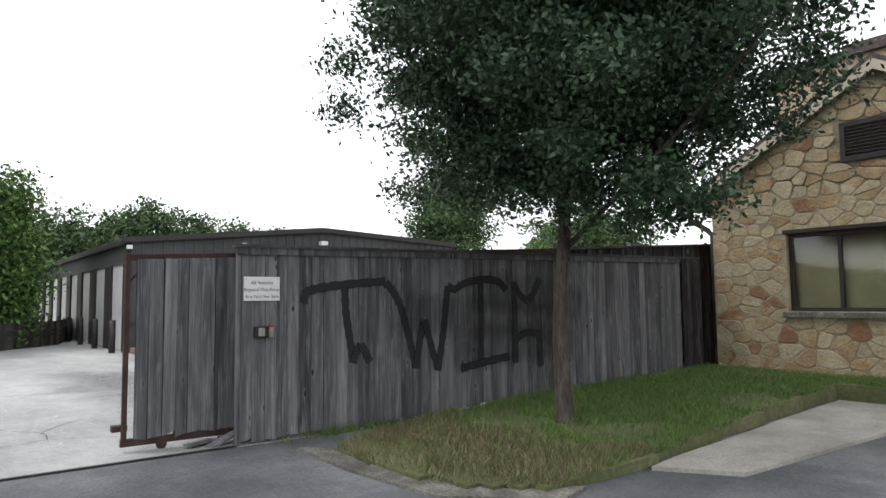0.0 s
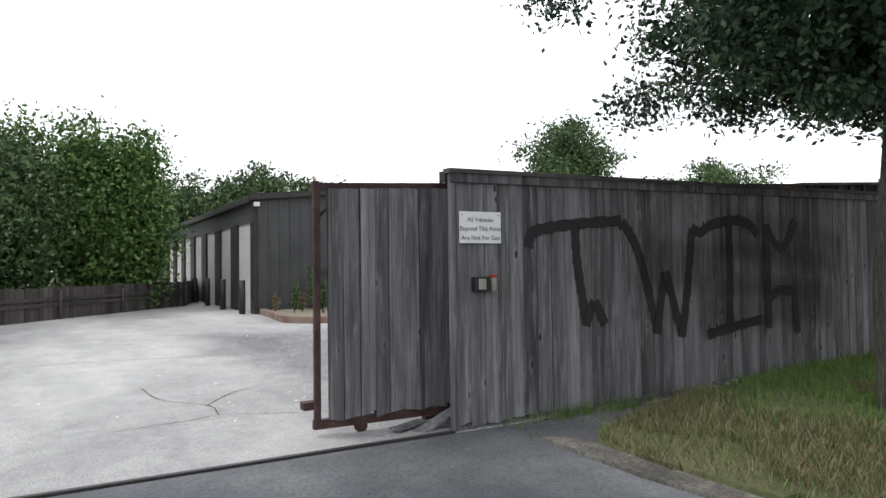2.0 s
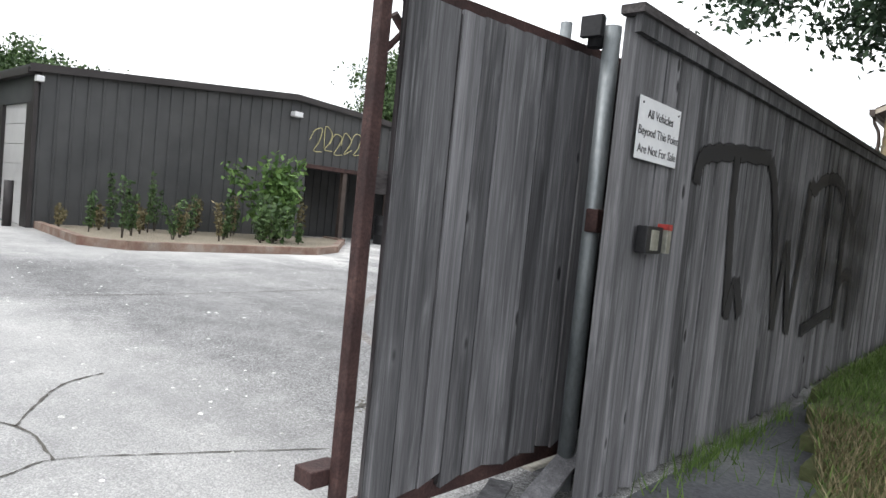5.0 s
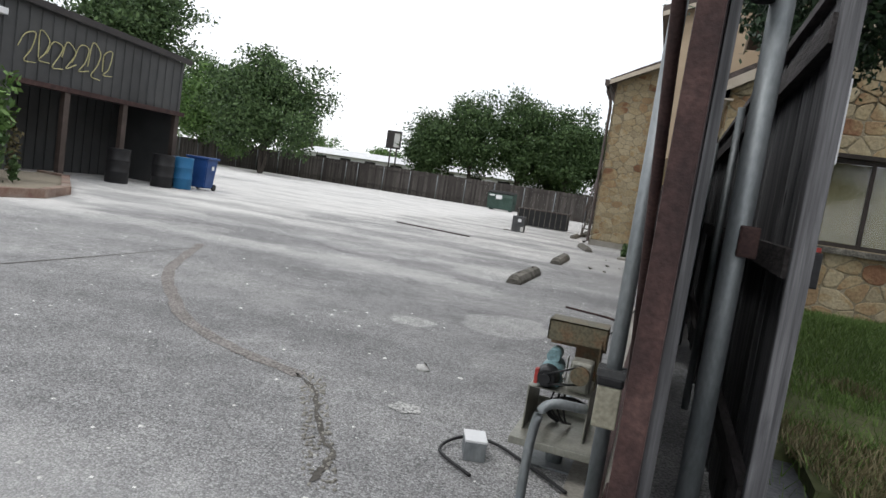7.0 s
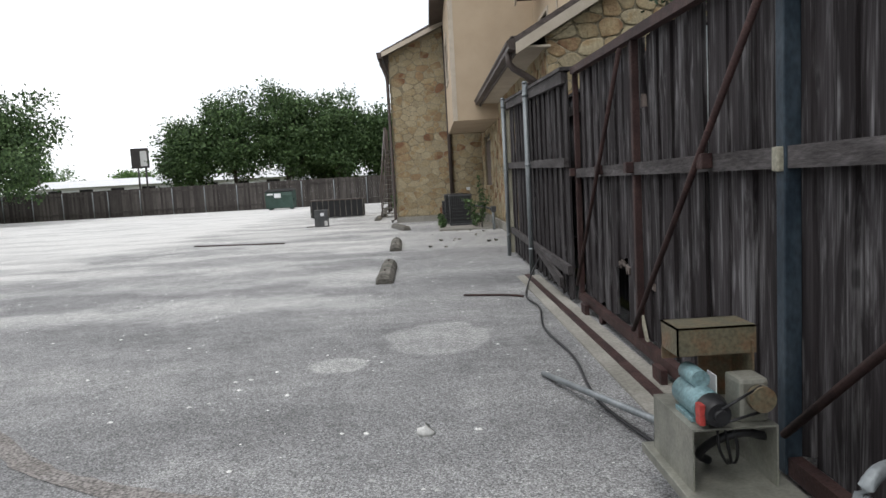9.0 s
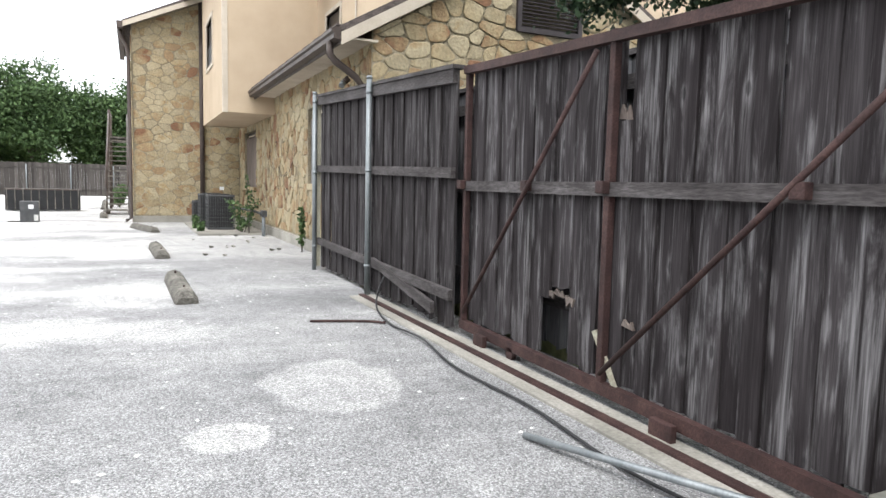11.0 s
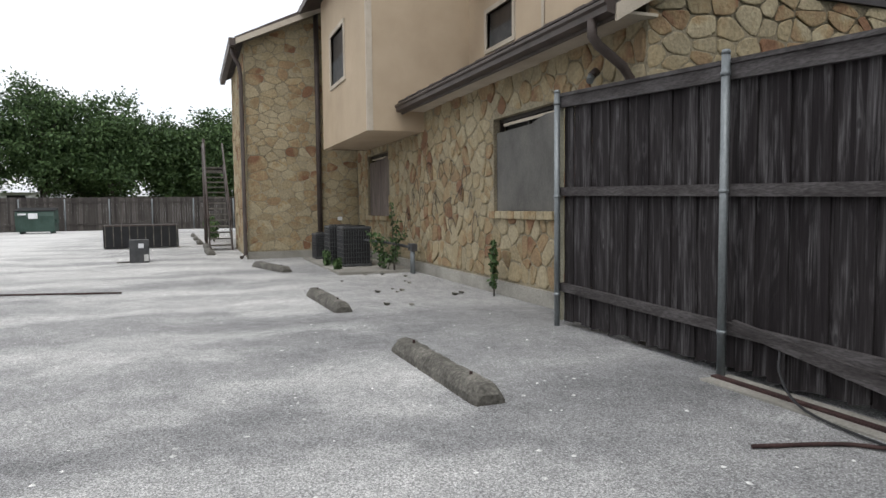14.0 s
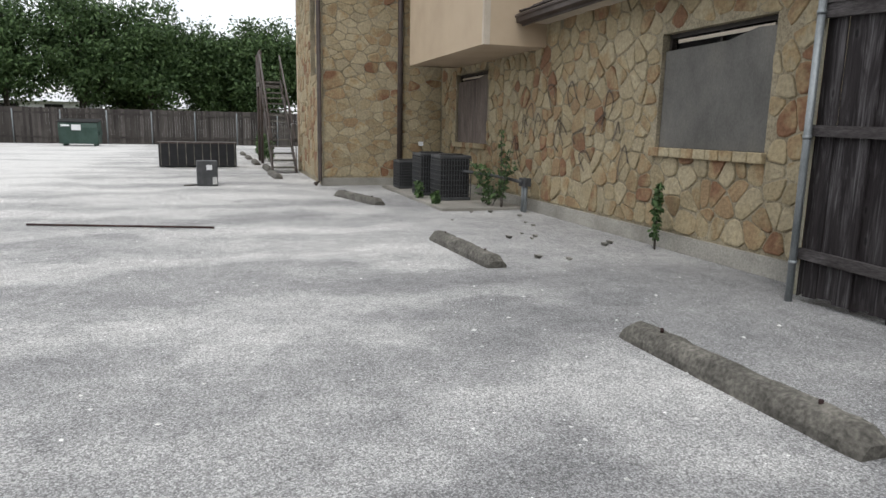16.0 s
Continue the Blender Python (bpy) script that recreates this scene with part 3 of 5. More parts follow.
def stonework(parent, put, seed, u0, u1, v0, v1, su, sv, holes=(), clip=(), joined=False, joint=.006, deep=1.0):
    """Proud stones on a wall; put(u, v, d) gives the place d in front of the wall."""
    rng = np.random.default_rng(seed)
    big = bmesh.new()
    count = 0
    for s, poly in cells(rng, u0, u1, v0, v1, su, sv, clip):
        for h in holes:
            poly = poly and clip_hole(poly, s, h)
        if not poly:
            continue
        P = np.array(poly); c = P.mean(0)
        if np.ptp(P[:, 0]) < .05 or np.ptp(P[:, 1]) < .05:
            continue
        q = []
        for p in P:
            d = p - c; L = np.linalg.norm(d)
            q.append(c + d * max(.3, (L - joint * 1.4 - rng.uniform(0, .008)) / L))
        # soften corners: each corner becomes two points
        R = []
        for a, b, e in zip([q[-1]] + q[:-1], q, q[1:] + q[:1]):
            R += [b + (a - b) * .2, b + (e - b) * .2]
        dep = rng.uniform(.008, .026) * deep; tilt = rng.normal(0, .03 * deep, 2)
        bm = big if joined or count >= 300 else bmesh.new()
        A = [bm.verts.new(put(*p, 0)) for p in R]
        B = [bm.verts.new(put(*(c + (p - c) * .97), dep * .7 + float((p - c) @ tilt))) for p in R]
        C = [bm.verts.new(put(*(c + (p - c) * .86), dep + float((p - c) @ tilt))) for p in R]
        n = len(R)
        for X, Y in ((A, B), (B, C)):
            for i in range(n):
                bm.faces.new((X[i], X[(i + 1) % n], Y[(i + 1) % n], Y[i]))
        bm.faces.new(C)
        if bm is not big:
            part("stone", bm, M["stone"], parent)
        count += 1
    if len(big.verts):
        ob = part("stonework", big, M["stone_far"], parent); ob["kind"] = "stuff"
    else:
        big.free()


# ---- house ----
FY = 11.85          # front gable wall
SX = .56           # side wall
house = thing("house", "two-storey house of tan field stone and tan stucco, boarded up", "house")
EZ = 3.12


def wall_with_holes(axis, p0, p1, u0, u1, v0, v1, holes):
    """A slab across axis from p0 to p1, with openings cut through."""
    bm = bmesh.new()
    us = sorted({u0, u1, *[h[0] for h in holes], *[h[2] for h in holes]})
    for a, b in zip(us, us[1:]):
        hs = sorted([h for h in holes if h[0] <= a and h[2] >= b], key=lambda h: h[1])
        z = v0
        for h in hs + [(0, v1, 0, v1)]:
            if h[1] > z:
                bx(bm, p0, a, z, p1, b, h[1]) if axis == "x" else bx(bm, a, p0, z, b, p1, h[1])
            z = h[3]
    return bm


SIDE_HOLES = [(13.62, 1.21, 15.4, 2.56), (21.0, 1.08, 22.9, 2.56)]
w = part("wall", wall_with_holes("x", SX, SX + .3, FY + .3, 24.1, 0, EZ + .1, SIDE_HOLES), M["mortar"], house, "tan field stone side wall with pale mortar joints")
stonework(w, lambda u, v, d: (SX - d, u, v), 1, FY + .02, 20.2, .22, EZ, .235, .225, SIDE_HOLES)
stonework(w, lambda u, v, d: (SX - d, u, v), 2, 20.2, 23.9, .22, EZ, .25, .23, SIDE_HOLES, joined=True)
part("plinth", bx(bmesh.new(), SX - .05, FY, 0, SX + .002, 23.9, .2), M["concrete"], house, "low concrete foundation edge")
# sills of squared stones
for h in SIDE_HOLES:
    sill = part("sill", bx(bmesh.new(), SX - .01, h[0] - .05, h[1] - .1, SX + .15, h[2] + .05, h[1] - .01), M["mortar"], house)
    n = 9
    for i in range(n):
        a = h[0] - .05 + (h[2] - h[0] + .1) * i / n
        part("stone", box(SX - .07, a + .008, h[1] - .105, SX, a + (h[2] - h[0] + .1) / n - .008, h[1] + .004, bevel=.012), M["stone"], sill)


def boarded_window(h, ply, name_label, tear):
    wn_ = part("window", wall_with_holes("x", SX + .10, SX + .16, h[0], h[2], h[1], h[3], [(h[0] + .05, h[1] + .05, h[2] - .05, h[3] - .05)]), M["win_frame"], house, name_label)
    # near-black sheet in place of the unlit room behind the plywood
    part("unlit_sheet", bx(bmesh.new(), SX + .2, h[0], h[1], SX + .22, h[2], h[3]), M["dark"], wn_)
    part("mullion", bx(bmesh.new(), SX + .11, (h[0] + h[2]) / 2 - .02, h[1] + .05, SX + .15, (h[0] + h[2]) / 2 + .02, h[3] - .05), M["win_frame"], wn_)
    poly = [(h[0] + .01, h[1] + .005), (h[2] - .01, h[1] + .005), (h[2] - .01, h[3] - tear), (h[0] + (h[2] - h[0]) * .4, h[3] - tear * .92), (h[0] + .3, h[3] - tear * .5), (h[0] + .01, h[3] - tear * .55)]
    part("board", extrude(poly, "x", SX + .05, SX + .07), M[ply], wn_, "weathered plywood sheet over the opening")
    part("slat", bx(bmesh.new(), SX + .07, h[0] + .1, h[3] - .12, SX + .09, h[2] - .2, h[3] - .08), M["trim"], wn_)


boarded_window(SIDE_HOLES[0], "ply", "window boarded with grey plywood, gap at top", .2)
boarded_window(SIDE_HOLES[1], "ply_brown", "window boarded with stained brown plywood", .16)

# front gable
RID, PK = 3.3, 4.85                         # gable peak
SL = (PK - 3.05) / (RID - .12)
FH = [(1.85, 1.2, 3.38, 2.46), (2.76, 3.5, 3.9, 4.11)]
gable = wall_with_holes("y", FY, FY + .3, SX, 9.0, 0, EZ, FH[:1])
extrude([(SX, EZ), (RID * 2 - SX, EZ), (RID * 2 - SX, EZ + .28), (RID, 4.95), (SX, EZ + .28)], "y", FY + .02, FY + .3, gable)
w = part("wall", gable, M["mortar"], house, "tan field stone front gable wall")
stonework(w, lambda u, v, d: (u, FY - d, v), 3, SX, 6.6, .1, 4.75, .27, .19, FH, deep=.6, clip=[(-SL, 1, 3.0 - SL * .12), (SL, 1, PK - .2 + SL * RID)])
wn1 = part("window", wall_with_holes("y", FY + .08, FY + .16, 1.85, 3.38, 1.2, 2.46, [(1.91, 1.26, 2.6, 2.40), (2.65, 1.26, 3.32, 2.40)]), M["win_frame"], house, "dark-framed sliding window with drawn olive blinds")
for a, b in ((1.91, 2.6), (2.65, 3.32)):
    g = part("pane", bx(bmesh.new(), a, FY + .11, 1.26, b, FY + .116, 2.40), M["glass"], wn1)
    g.visible_shadow = False
bl = bmesh.new()
for i in range(26):
    z = 1.26 + i * 1.14 / 26
    bx(bl, 1.91, FY + .17, z, 3.32, FY + .175, z + .043, Matrix.Translation((0, 0, 0)))
part("blind", bl, M["blind"], wn1, "drawn olive-coloured blind")
part("sill", box(1.78, FY - .09, 1.1, 3.45, FY + .08, 1.19, bevel=.012), M["stop"], house, "rough stone window sill")
part("lintel", box(1.80, FY - .02, 2.46, 3.43, FY + .06, 2.53, bevel=.01), M["win_frame"], house)
vt = part("vent", wall_with_holes("y", FY - .04, FY + .05, 2.76, 3.9, 3.5, 4.11, [(2.83, 3.57, 3.83, 4.04)]), M["vent"], house, "dark louvred attic vent")
for i in range(9):
    z = 3.57 + i * .052
    part("slat", extrude([(FY - .03, z), (FY - .025, z - .006), (FY + .04, z + .045), (FY + .035, z + .051)], "x", 2.83, 3.83), M["vent"], vt)
# near-black sheet for the darkness behind the slats
part("unlit_backing", bx(bmesh.new(), 2.8, FY + .041, 3.53, 3.86, FY + .05, 4.07), M["dark"], vt)

# low roof over the ground floor, gutter, rake
OV = FY - .12
rf = bmesh.new()
zr = lambda x: 3.16 + SL * (x - .1)
extrude([(.08, 3.14), (RID, zr(RID)), (9, zr(RID) - SL * (9 - RID)), (9, zr(RID) - SL * (9 - RID) + .09), (RID, zr(RID) + .09), (.08, 3.24)], "y", OV, FY + 1.9, rf)
extrude([(.08, 3.14), (1.7, zr(1.7)), (1.7, zr(1.7) + .09), (.08, 3.24)], "y", FY + 1.9, 20.55, rf)
roof = part("roof", rf, M["shingle"], house, "brown shingle roof edge")
for i in range(44):
    y0 = OV + .01 + i * .21
    part("shingle", bx(bmesh.new(), .04, y0, 3.245, .26, y0 + .2, 3.262 + .006 * (i % 3)), M["shingle"], roof)
part("soffit", bx(bmesh.new(), .12, OV + .02, EZ - .03, SX + .05, 20.5, EZ + .0), M["trim"], house, "tan painted soffit")
gp = [(.0, 3.08), (.09, 3.06), (.10, 3.22), (.02, 3.22), (-.03, 3.19), (-.03, 3.16), (.0, 3.14)]
gt = part("gutter", extrude(gp, "y", OV - .02, 20.6), M["gutter"], house, "brown metal gutter along the eave")
part("fascia", bx(bmesh.new(), .1, OV, 3.03, .13, 20.55, 3.2), M["gutter"], house)
rk = bmesh.new()
extrude([(.1, 3.0), (RID, zr(RID) - .16), (9, zr(RID) - .16 - SL * (9 - RID)), (9, zr(RID) - SL * (9 - RID)), (RID, zr(RID)), (.1, 3.16)], "y", OV - .03, OV + .0, rk)
part("rake_board", rk, M["trim"], house, "tan painted gable rake board")
dsp = [(.03, 12.0, 3.08), (.03, 12.0, 2.92), (.1, 12.0, 2.84), (.38, 12.0, 2.66), (.47, 12.0, 2.55), (.48, 12.0, .1)]
part("downspout", tube(dsp, .05, 8), M["gutter"], house, "brown downspout with a bent neck")
fl = part("floodlight", tube([(.45, 12.55, 2.72), (.38, 12.55, 2.66)], .045, 10), M["gutter"], house, "small wall floodlight")
part("lens", tube([(.38, 12.55, 2.66), (.33, 12.5, 2.6)], .04, 10), M["galv"], fl)

# upper storey: stucco box that juts out, set-back wall
JX, JY = -.55, 18.5
jb = wall_with_holes("x", JX, JX + .2, JY, 22.9, 2.72, 6.25, [(20.37, 4.05, 21.75, 5.15)])
bx(jb, JX + .2, JY, 2.72, 1.7, JY + .2, 6.25); bx(jb, JX + .2, JY + .2, 2.72, 1.7, 22.9, 2.9); bx(jb, JX + .2, 22.7, 2.72, SX, 22.9, 6.2); extrude([(JX, 6.25), (1.7, 6.25), (1.7, 7.1)], 'y', JY, JY + .2, jb)
part("wall", jb, M["stucco"], house, "tan stucco bay that juts over the wall")
part("corner_board", bx(bmesh.new(), JX - .012, JY - .012, 2.715, JX + .1, JY + .06, 6.25), M["trim"], house)
def upper_window(y0, y1, z0, z1, x, lab):
    u = part("window", wall_with_holes("x", x - .03, x + .05, y0 - .08, y1 + .08, z0 - .08, z1 + .08, [(y0, z0, y1, z1)]), M["trim"], house, lab)
    part("pane", bx(bmesh.new(), x + .05, y0, z0, x + .06, y1, z1), M["win_frame"], u)
    part("screen", bx(bmesh.new(), x + .03, y0 + .03, z0 + .03, x + .035, y1 - .03, (z0 + z1) / 2), M["ac"], u)
upper_window(20.37, 21.75, 4.05, 5.15, JX, "upper window with tan trim and dark screen")
BXW = 1.5
part("wall", bx(bmesh.new(), BXW + .01, 12.4, 3.2, BXW + .19, 15.6, 5.3), M["stucco"], house, "lower stretch of the tan stucco upper wall")
part("roof", bx(bmesh.new(), BXW - .1, 12.3, 5.3, 9, 15.6, 5.4), M["shingle"], house)
part("wall", bx(bmesh.new(), BXW + .2, 12.4, 3.2, 9, 12.6, 5.3), M["stucco"], house)
part("wall", wall_with_holes("x", BXW, BXW + .2, 15.6, JY, 3.2, 6.4, [(16.6, 4.14, 17.65, 4.78)]), M["stucco"], house, "set-back tan stucco upper wall")
upper_window(16.6, 17.65, 4.14, 4.78, BXW, "small upper window with tan trim")
part("wall", bx(bmesh.new(), BXW + .2, 15.6, 3.2, 9, 15.8, 6.4), M["stucco"], house)
for z in (BXW - .012,):
    part("batten", bx(bmesh.new(), z, 15.55, 3.6, BXW, 15.63, 6.6), M["trim"], house)
# small gabled roof over the set-back window, and the main roof rake over the bay
part("roof", extrude([(17.9, 5.33), (16.3, 5.95), (15.6, 6.2), (15.6, 6.35), (16.3, 6.1), (17.95, 5.46)], "x", BXW - .5, BXW + .3), M["gutter"], house)
part("fascia", extrude([(17.9, 5.22), (16.3, 5.84), (15.6, 6.1), (15.6, 6.22), (16.3, 5.96), (17.92, 5.34)], "x", BXW - .53, BXW - .49), M["trim"], house)
part("roof", extrude([(JX - .42, 6.15), (1.9, 7.15), (1.9, 7.3), (JX - .42, 6.3)], "y", JY - .3, 24.0), M["gutter"], house, "brown eave of the upper roof")
part("rake_board", extrude([(JX - .4, 6.05), (1.9, 7.05), (1.9, 7.16), (JX - .4, 6.16)], "y", JY - .33, JY - .3), M["trim"], house)

# stone wing
WX, WY, WE = -2.32, 24.0, 28.9
w = part("wall", extrude([(WX, 0), (SX + .3, 0), (SX + .3, 6.6), (-.45, 6.35), (WX, 5.45)], "y", WY, WY + .3), M["mortar"], house, "tan stone end wall of the tall wing")
stonework(w, lambda u, v, d: (u, WY - d, v), 5, WX + .02, SX, .2, 6.3, .27, .2, deep=.45, clip=[(-.45, 1, 5.42 + .45 * 2.32)])
wh = [(25.0, 2.6, 25.9, 4.6)]
w = part("wall", wall_with_holes("x", WX, WX + .3, WY + .3, WE, 0, 5.4, wh), M["mortar"], house, "tan stone long wall of the wing")
stonework(w, lambda u, v, d: (WX - d, u, v), 6, WY + .02, WE - .02, .1, 5.35, .36, .24, wh, joined=True)
u = part("window", bx(bmesh.new(), WX + .1, 25.0, 2.6, WX + .14, 25.9, 4.6), M["win_frame"], house)
part("plinth", bx(bmesh.new(), WX - .05, WY - .06, 0, SX - .06, WY + .002, .18), M["concrete"], house)
part("roof", extrude([(WX - .2, 5.38), (-.3, 6.42), (1.5, 7.3), (1.5, 7.42), (-.3, 6.55), (WX - .22, 5.48)], "y", WY - .4, WE + .2), M["shingle"], house)
part("rake_board", extrude([(WX - .2, 5.3), (-.3, 6.3), (-.3, 6.44), (WX - .2, 5.44)], "y", WY - .43, WY - .40), M["trim"], house, "tan painted rake board of the wing")
part("gutter", extrude([(WX - .34, 5.26), (WX - .2, 5.26), (WX - .2, 5.44), (WX - .36, 5.44)], "y", WY - .45, WE + .2), M["gutter"], house, "brown gutter of the wing")
part("downspout", tube([(WX - .27, WY - .1, 5.28), (WX - .25, WY - .1, 5.1), (WX - .12, WY - .1, 4.85), (WX - .08, WY - .1, 4.6), (WX - .08, WY - .1, .12), (WX - .2, WY - .2, .06)], .05, 8), M["gutter"], house)
part("downspout", tube([(-.5, WY - .1, 6.4), (-.5, WY - .1, .1)], .065, 8), M["gutter"], house)
part("outlet_box", box(-.02, WY - .08, .95, .1, WY - .02, 1.05, bevel=.01), M["white"], house)
# rest of the house volume, behind what is seen
part("wall", bx(bmesh.new(), 9, FY + .3, 0, 9.3, 42, 3.2), M["stucco"], house)
part("wall", bx(bmesh.new(), WX, WE, 0, 1.5, WE + .3, 5.6), M["stucco"], house)
part("wall", bx(bmesh.new(), -.7, WE + .3, 0, -.4, 42, 5.4), M["stucco"], house)
part("wall", bx(bmesh.new(), -.7, 42, 0, 9, 42.3, 7), M["stucco"], house)
part("roof", bx(bmesh.new(), 1.45, 15.5, 6.4, 9.3, 42, 6.6), M["shingle"], house)


# ---- fences ----
def board_mesh(w, h, th, seed, dog=False):
    rng = random.Random(seed)
    bm = bmesh.new()
    n = 5
    L, R = [], []
    for i in range(n + 1):
        z = h * i / n
        L.append((-w / 2 + rng.uniform(-.003, .003), z)); R.append((w / 2 + rng.uniform(-.003, .003), z))
    b0 = rng.uniform(-.012, .012)
    L[0] = (L[0][0], L[0][1] + b0); R[0] = (R[0][0], R[0][1] - b0)
    ring = []
    for (l, z), (r, z2) in zip(L, R):
        cup = rng.uniform(-.004, .004)
        ring.append([bm.verts.new((cup, l, z)), bm.verts.new((0, 0, (z + z2) / 2)), bm.verts.new((cup, r, z2)), bm.verts.new((th, r, z2)), bm.verts.new((th, l, z))])
    for a, b in zip(ring, ring[1:]):
        for k in range(5):
            bm.faces.new((a[k], a[(k + 1) % 5], b[(k + 1) % 5], b[k]))
    bm.faces.new(ring[0][::-1]); bm.faces.new(ring[-1])
    return bm


def board_row(parent, x, y0, y1, zb, zt, material, w=.14, th=.02, gap=.003, seed=0, skip=(), lap=0.0):
    """A row of single upright boards along y."""
    rng = random.Random(seed)
    kinds = [mesh_of(board_mesh(1.0, 1.0, th, seed * 50 + k), M[material], "board") for k in range(7)]
    y = y0
    i = 0
    while y < y1 - .03:
        ww = min(w * rng.uniform(.85, 1.1), y1 - y)
        if not any(a < y + ww / 2 < b for a, b in skip):
            ob = new("board", kinds[rng.randrange(7)])
            ob.parent = parent
            b, t = zb(y) + rng.uniform(-.015, .02), zt(y)
            ob.matrix_basis = Matrix.LocRotScale((x + rng.uniform(-.004, .004) + (lap if i % 2 else 0), y + ww / 2, b), Euler((rng.uniform(-.004, .004), 0, rng.uniform(-.035, .035))), (1, ww - gap * rng.uniform(.5, 2.2) + (.03 if lap and i % 2 else 0), t - b))
        y += ww
        i += 1


ft = lambda y: 2.0 + .014 * (y - 3.2)
fb = lambda y: .03 + .16 * max(0, min(1, (y - 4.5) / 6.5))
fence = thing("fence", "tall weathered grey board fence with black spray paint", "fence")
board_row(fence, .395, 3.24, 11.0, fb, ft, "board", .145, seed=1)
# return panel in the shaded board colour, darker than the run beside it
board_row(fence, .45, 11.0, 11.56, fb, ft, "board_shaded", .14, seed=2)
part("cap", extrude([(3.18, ft(3.2) - .07), (11.05, ft(11) - .07), (11.05, ft(11)), (3.18, ft(3.2))], "x", .416, .445), M["board"], fence, "grey trim board along the top")
part("cap", extrude([(3.16, ft(3.2)), (11.56, ft(11.5)), (11.56, ft(11.5) + .035), (3.16, ft(3.2) + .035)], "x", .36, .46), M["rail_wood"], fence, "flat weathered cap board")
for z in (.35, 1.1, 1.8):
    part("rail", extrude([(3.26, z), (11.5, z + .1), (11.5, z + .19), (3.26, z + .09)], "x", .35, .39), M["rail_wood"], fence)
for y in (5.7, 8.1, 10.5):
    part("post", tube([(.325, y, 0), (.325, y, ft(y) - .04)], .024, 10), M["galv"], fence, "grey steel pipe post")
part("end_post", box(.36, 3.2, 0, .42, 3.24, ft(3.2) - .002, bevel=.006), M["board"], fence)


def stroke(pts, w, x=.4235):
    """A film of spray paint along points (y, z); its cover thins out at the edges."""
    bm = bmesh.new()
    lay = bm.verts.layers.float.new("cover")
    c = curve_pts([(0, *p) for p in pts], 7)
    prev = None
    for i, p in enumerate(c):
        d = (c[min(i + 1, len(c) - 1)] - c[max(i - 1, 0)]).normalized()
        nrm = Vector((0, -d.z, d.y)) * w * (.5 + .06 * math.sin(i * 2.1))
        cur = []
        for q, cov in ((1.5, 0), (.8, 1), (-.8, 1), (-1.5, 0)):
            v = bm.verts.new((x, p.y + nrm.y * q, p.z + nrm.z * q))
            v[lay] = cov
            cur.append(v)
        if prev:
            for q in range(3):
                bm.faces.new((prev[q], prev[q + 1], cur[q + 1], cur[q]))
        prev = cur
    return bm


def spray(name, colour, strength):
    """Paint film over wood or stone: cover from the mesh, broken by the grain below."""
    k = Net(name)
    p = k.n.new("ShaderNodeNewGeometry").outputs["Position"]
    at = k.n.new("ShaderNodeAttribute"); at.attribute_name = "cover"
    gr = k.noise(k.vec(p, (45, 45, 4)), 1.0, 4)
    k.b.inputs["Base Color"].default_value = (*colour, 1)
    k.b.inputs["Roughness"].default_value = .7
    f = k.op('MULTIPLY', k.op('ADD', at.outputs["Fac"], k.op('MULTIPLY_ADD', gr, .5, -.25)), strength, clamp=True)
    f = k.op('MULTIPLY', f, k.ramp(at.outputs["Fac"], 0, .2))
    k.l.new(f, k.b.inputs["Alpha"])
    return k.m


M["paint"] = spray("black_spray_paint", (.010, .010, .012), 1.7)
M["mist"] = spray("black_overspray", (.012, .012, .014), .30)
M["scrawl_dark"] = spray("faint_dark_spray", (.07, .05, .04), .7)
for k, s in enumerate([
        [(3.93, 1.42), (3.96, 1.53), (4.08, 1.58), (4.45, 1.63), (4.98, 1.67)], [(4.43, 1.61), (4.45, 1.3), (4.50, 1.0), (4.54, .76)], [(4.54, .74), (4.58, .86), (4.64, .95)], [(4.64, .95), (4.70, .85), (4.76, .74)],
        [(4.98, 1.66), (5.12, 1.50), (5.22, 1.28), (5.33, .92), (5.40, .64)], [(5.40, .62), (5.46, .92), (5.53, 1.20)], [(5.53, 1.2), (5.64, .88), (5.74, .58)], [(5.74, .57), (5.82, 1.0), (5.87, 1.35), (5.90, 1.62)],
        [(5.9, 1.62), (6.02, 1.58), (6.2, 1.66), (6.55, 1.71), (6.78, 1.67), (6.9, 1.56)], [(6.45, 1.66), (6.45, 1.2), (6.44, .62)], [(6.10, .57), (6.5, .63), (6.95, .68)],
        [(7.04, 1.68), (7.06, 1.2), (7.06, .58)], [(7.04, 1.66), (7.16, 1.5), (7.31, 1.41)], [(7.31, 1.41), (7.44, 1.55), (7.55, 1.74)], [(7.08, .9), (7.25, .98), (7.46, .96), (7.5, .93)], [(7.5, .93), (7.53, .7), (7.55, .5)]]):
    part("paint_stroke", stroke(s, .072, .4255 + .0006 * k), M["paint"], fence, "black spray-painted line")
for k, s in enumerate([[(5.2, 1.3), (6.0, 1.25), (7.0, 1.2), (8.0, 1.1)], [(6.0, .8), (7.0, .85), (8.2, .8)], [(6.3, 1.6), (7.4, 1.5), (8.4, 1.35)]]):
    part("overspray", stroke(s, .42, .4375 + .0006 * k), M["mist"], fence, "faint black overspray on the boards")


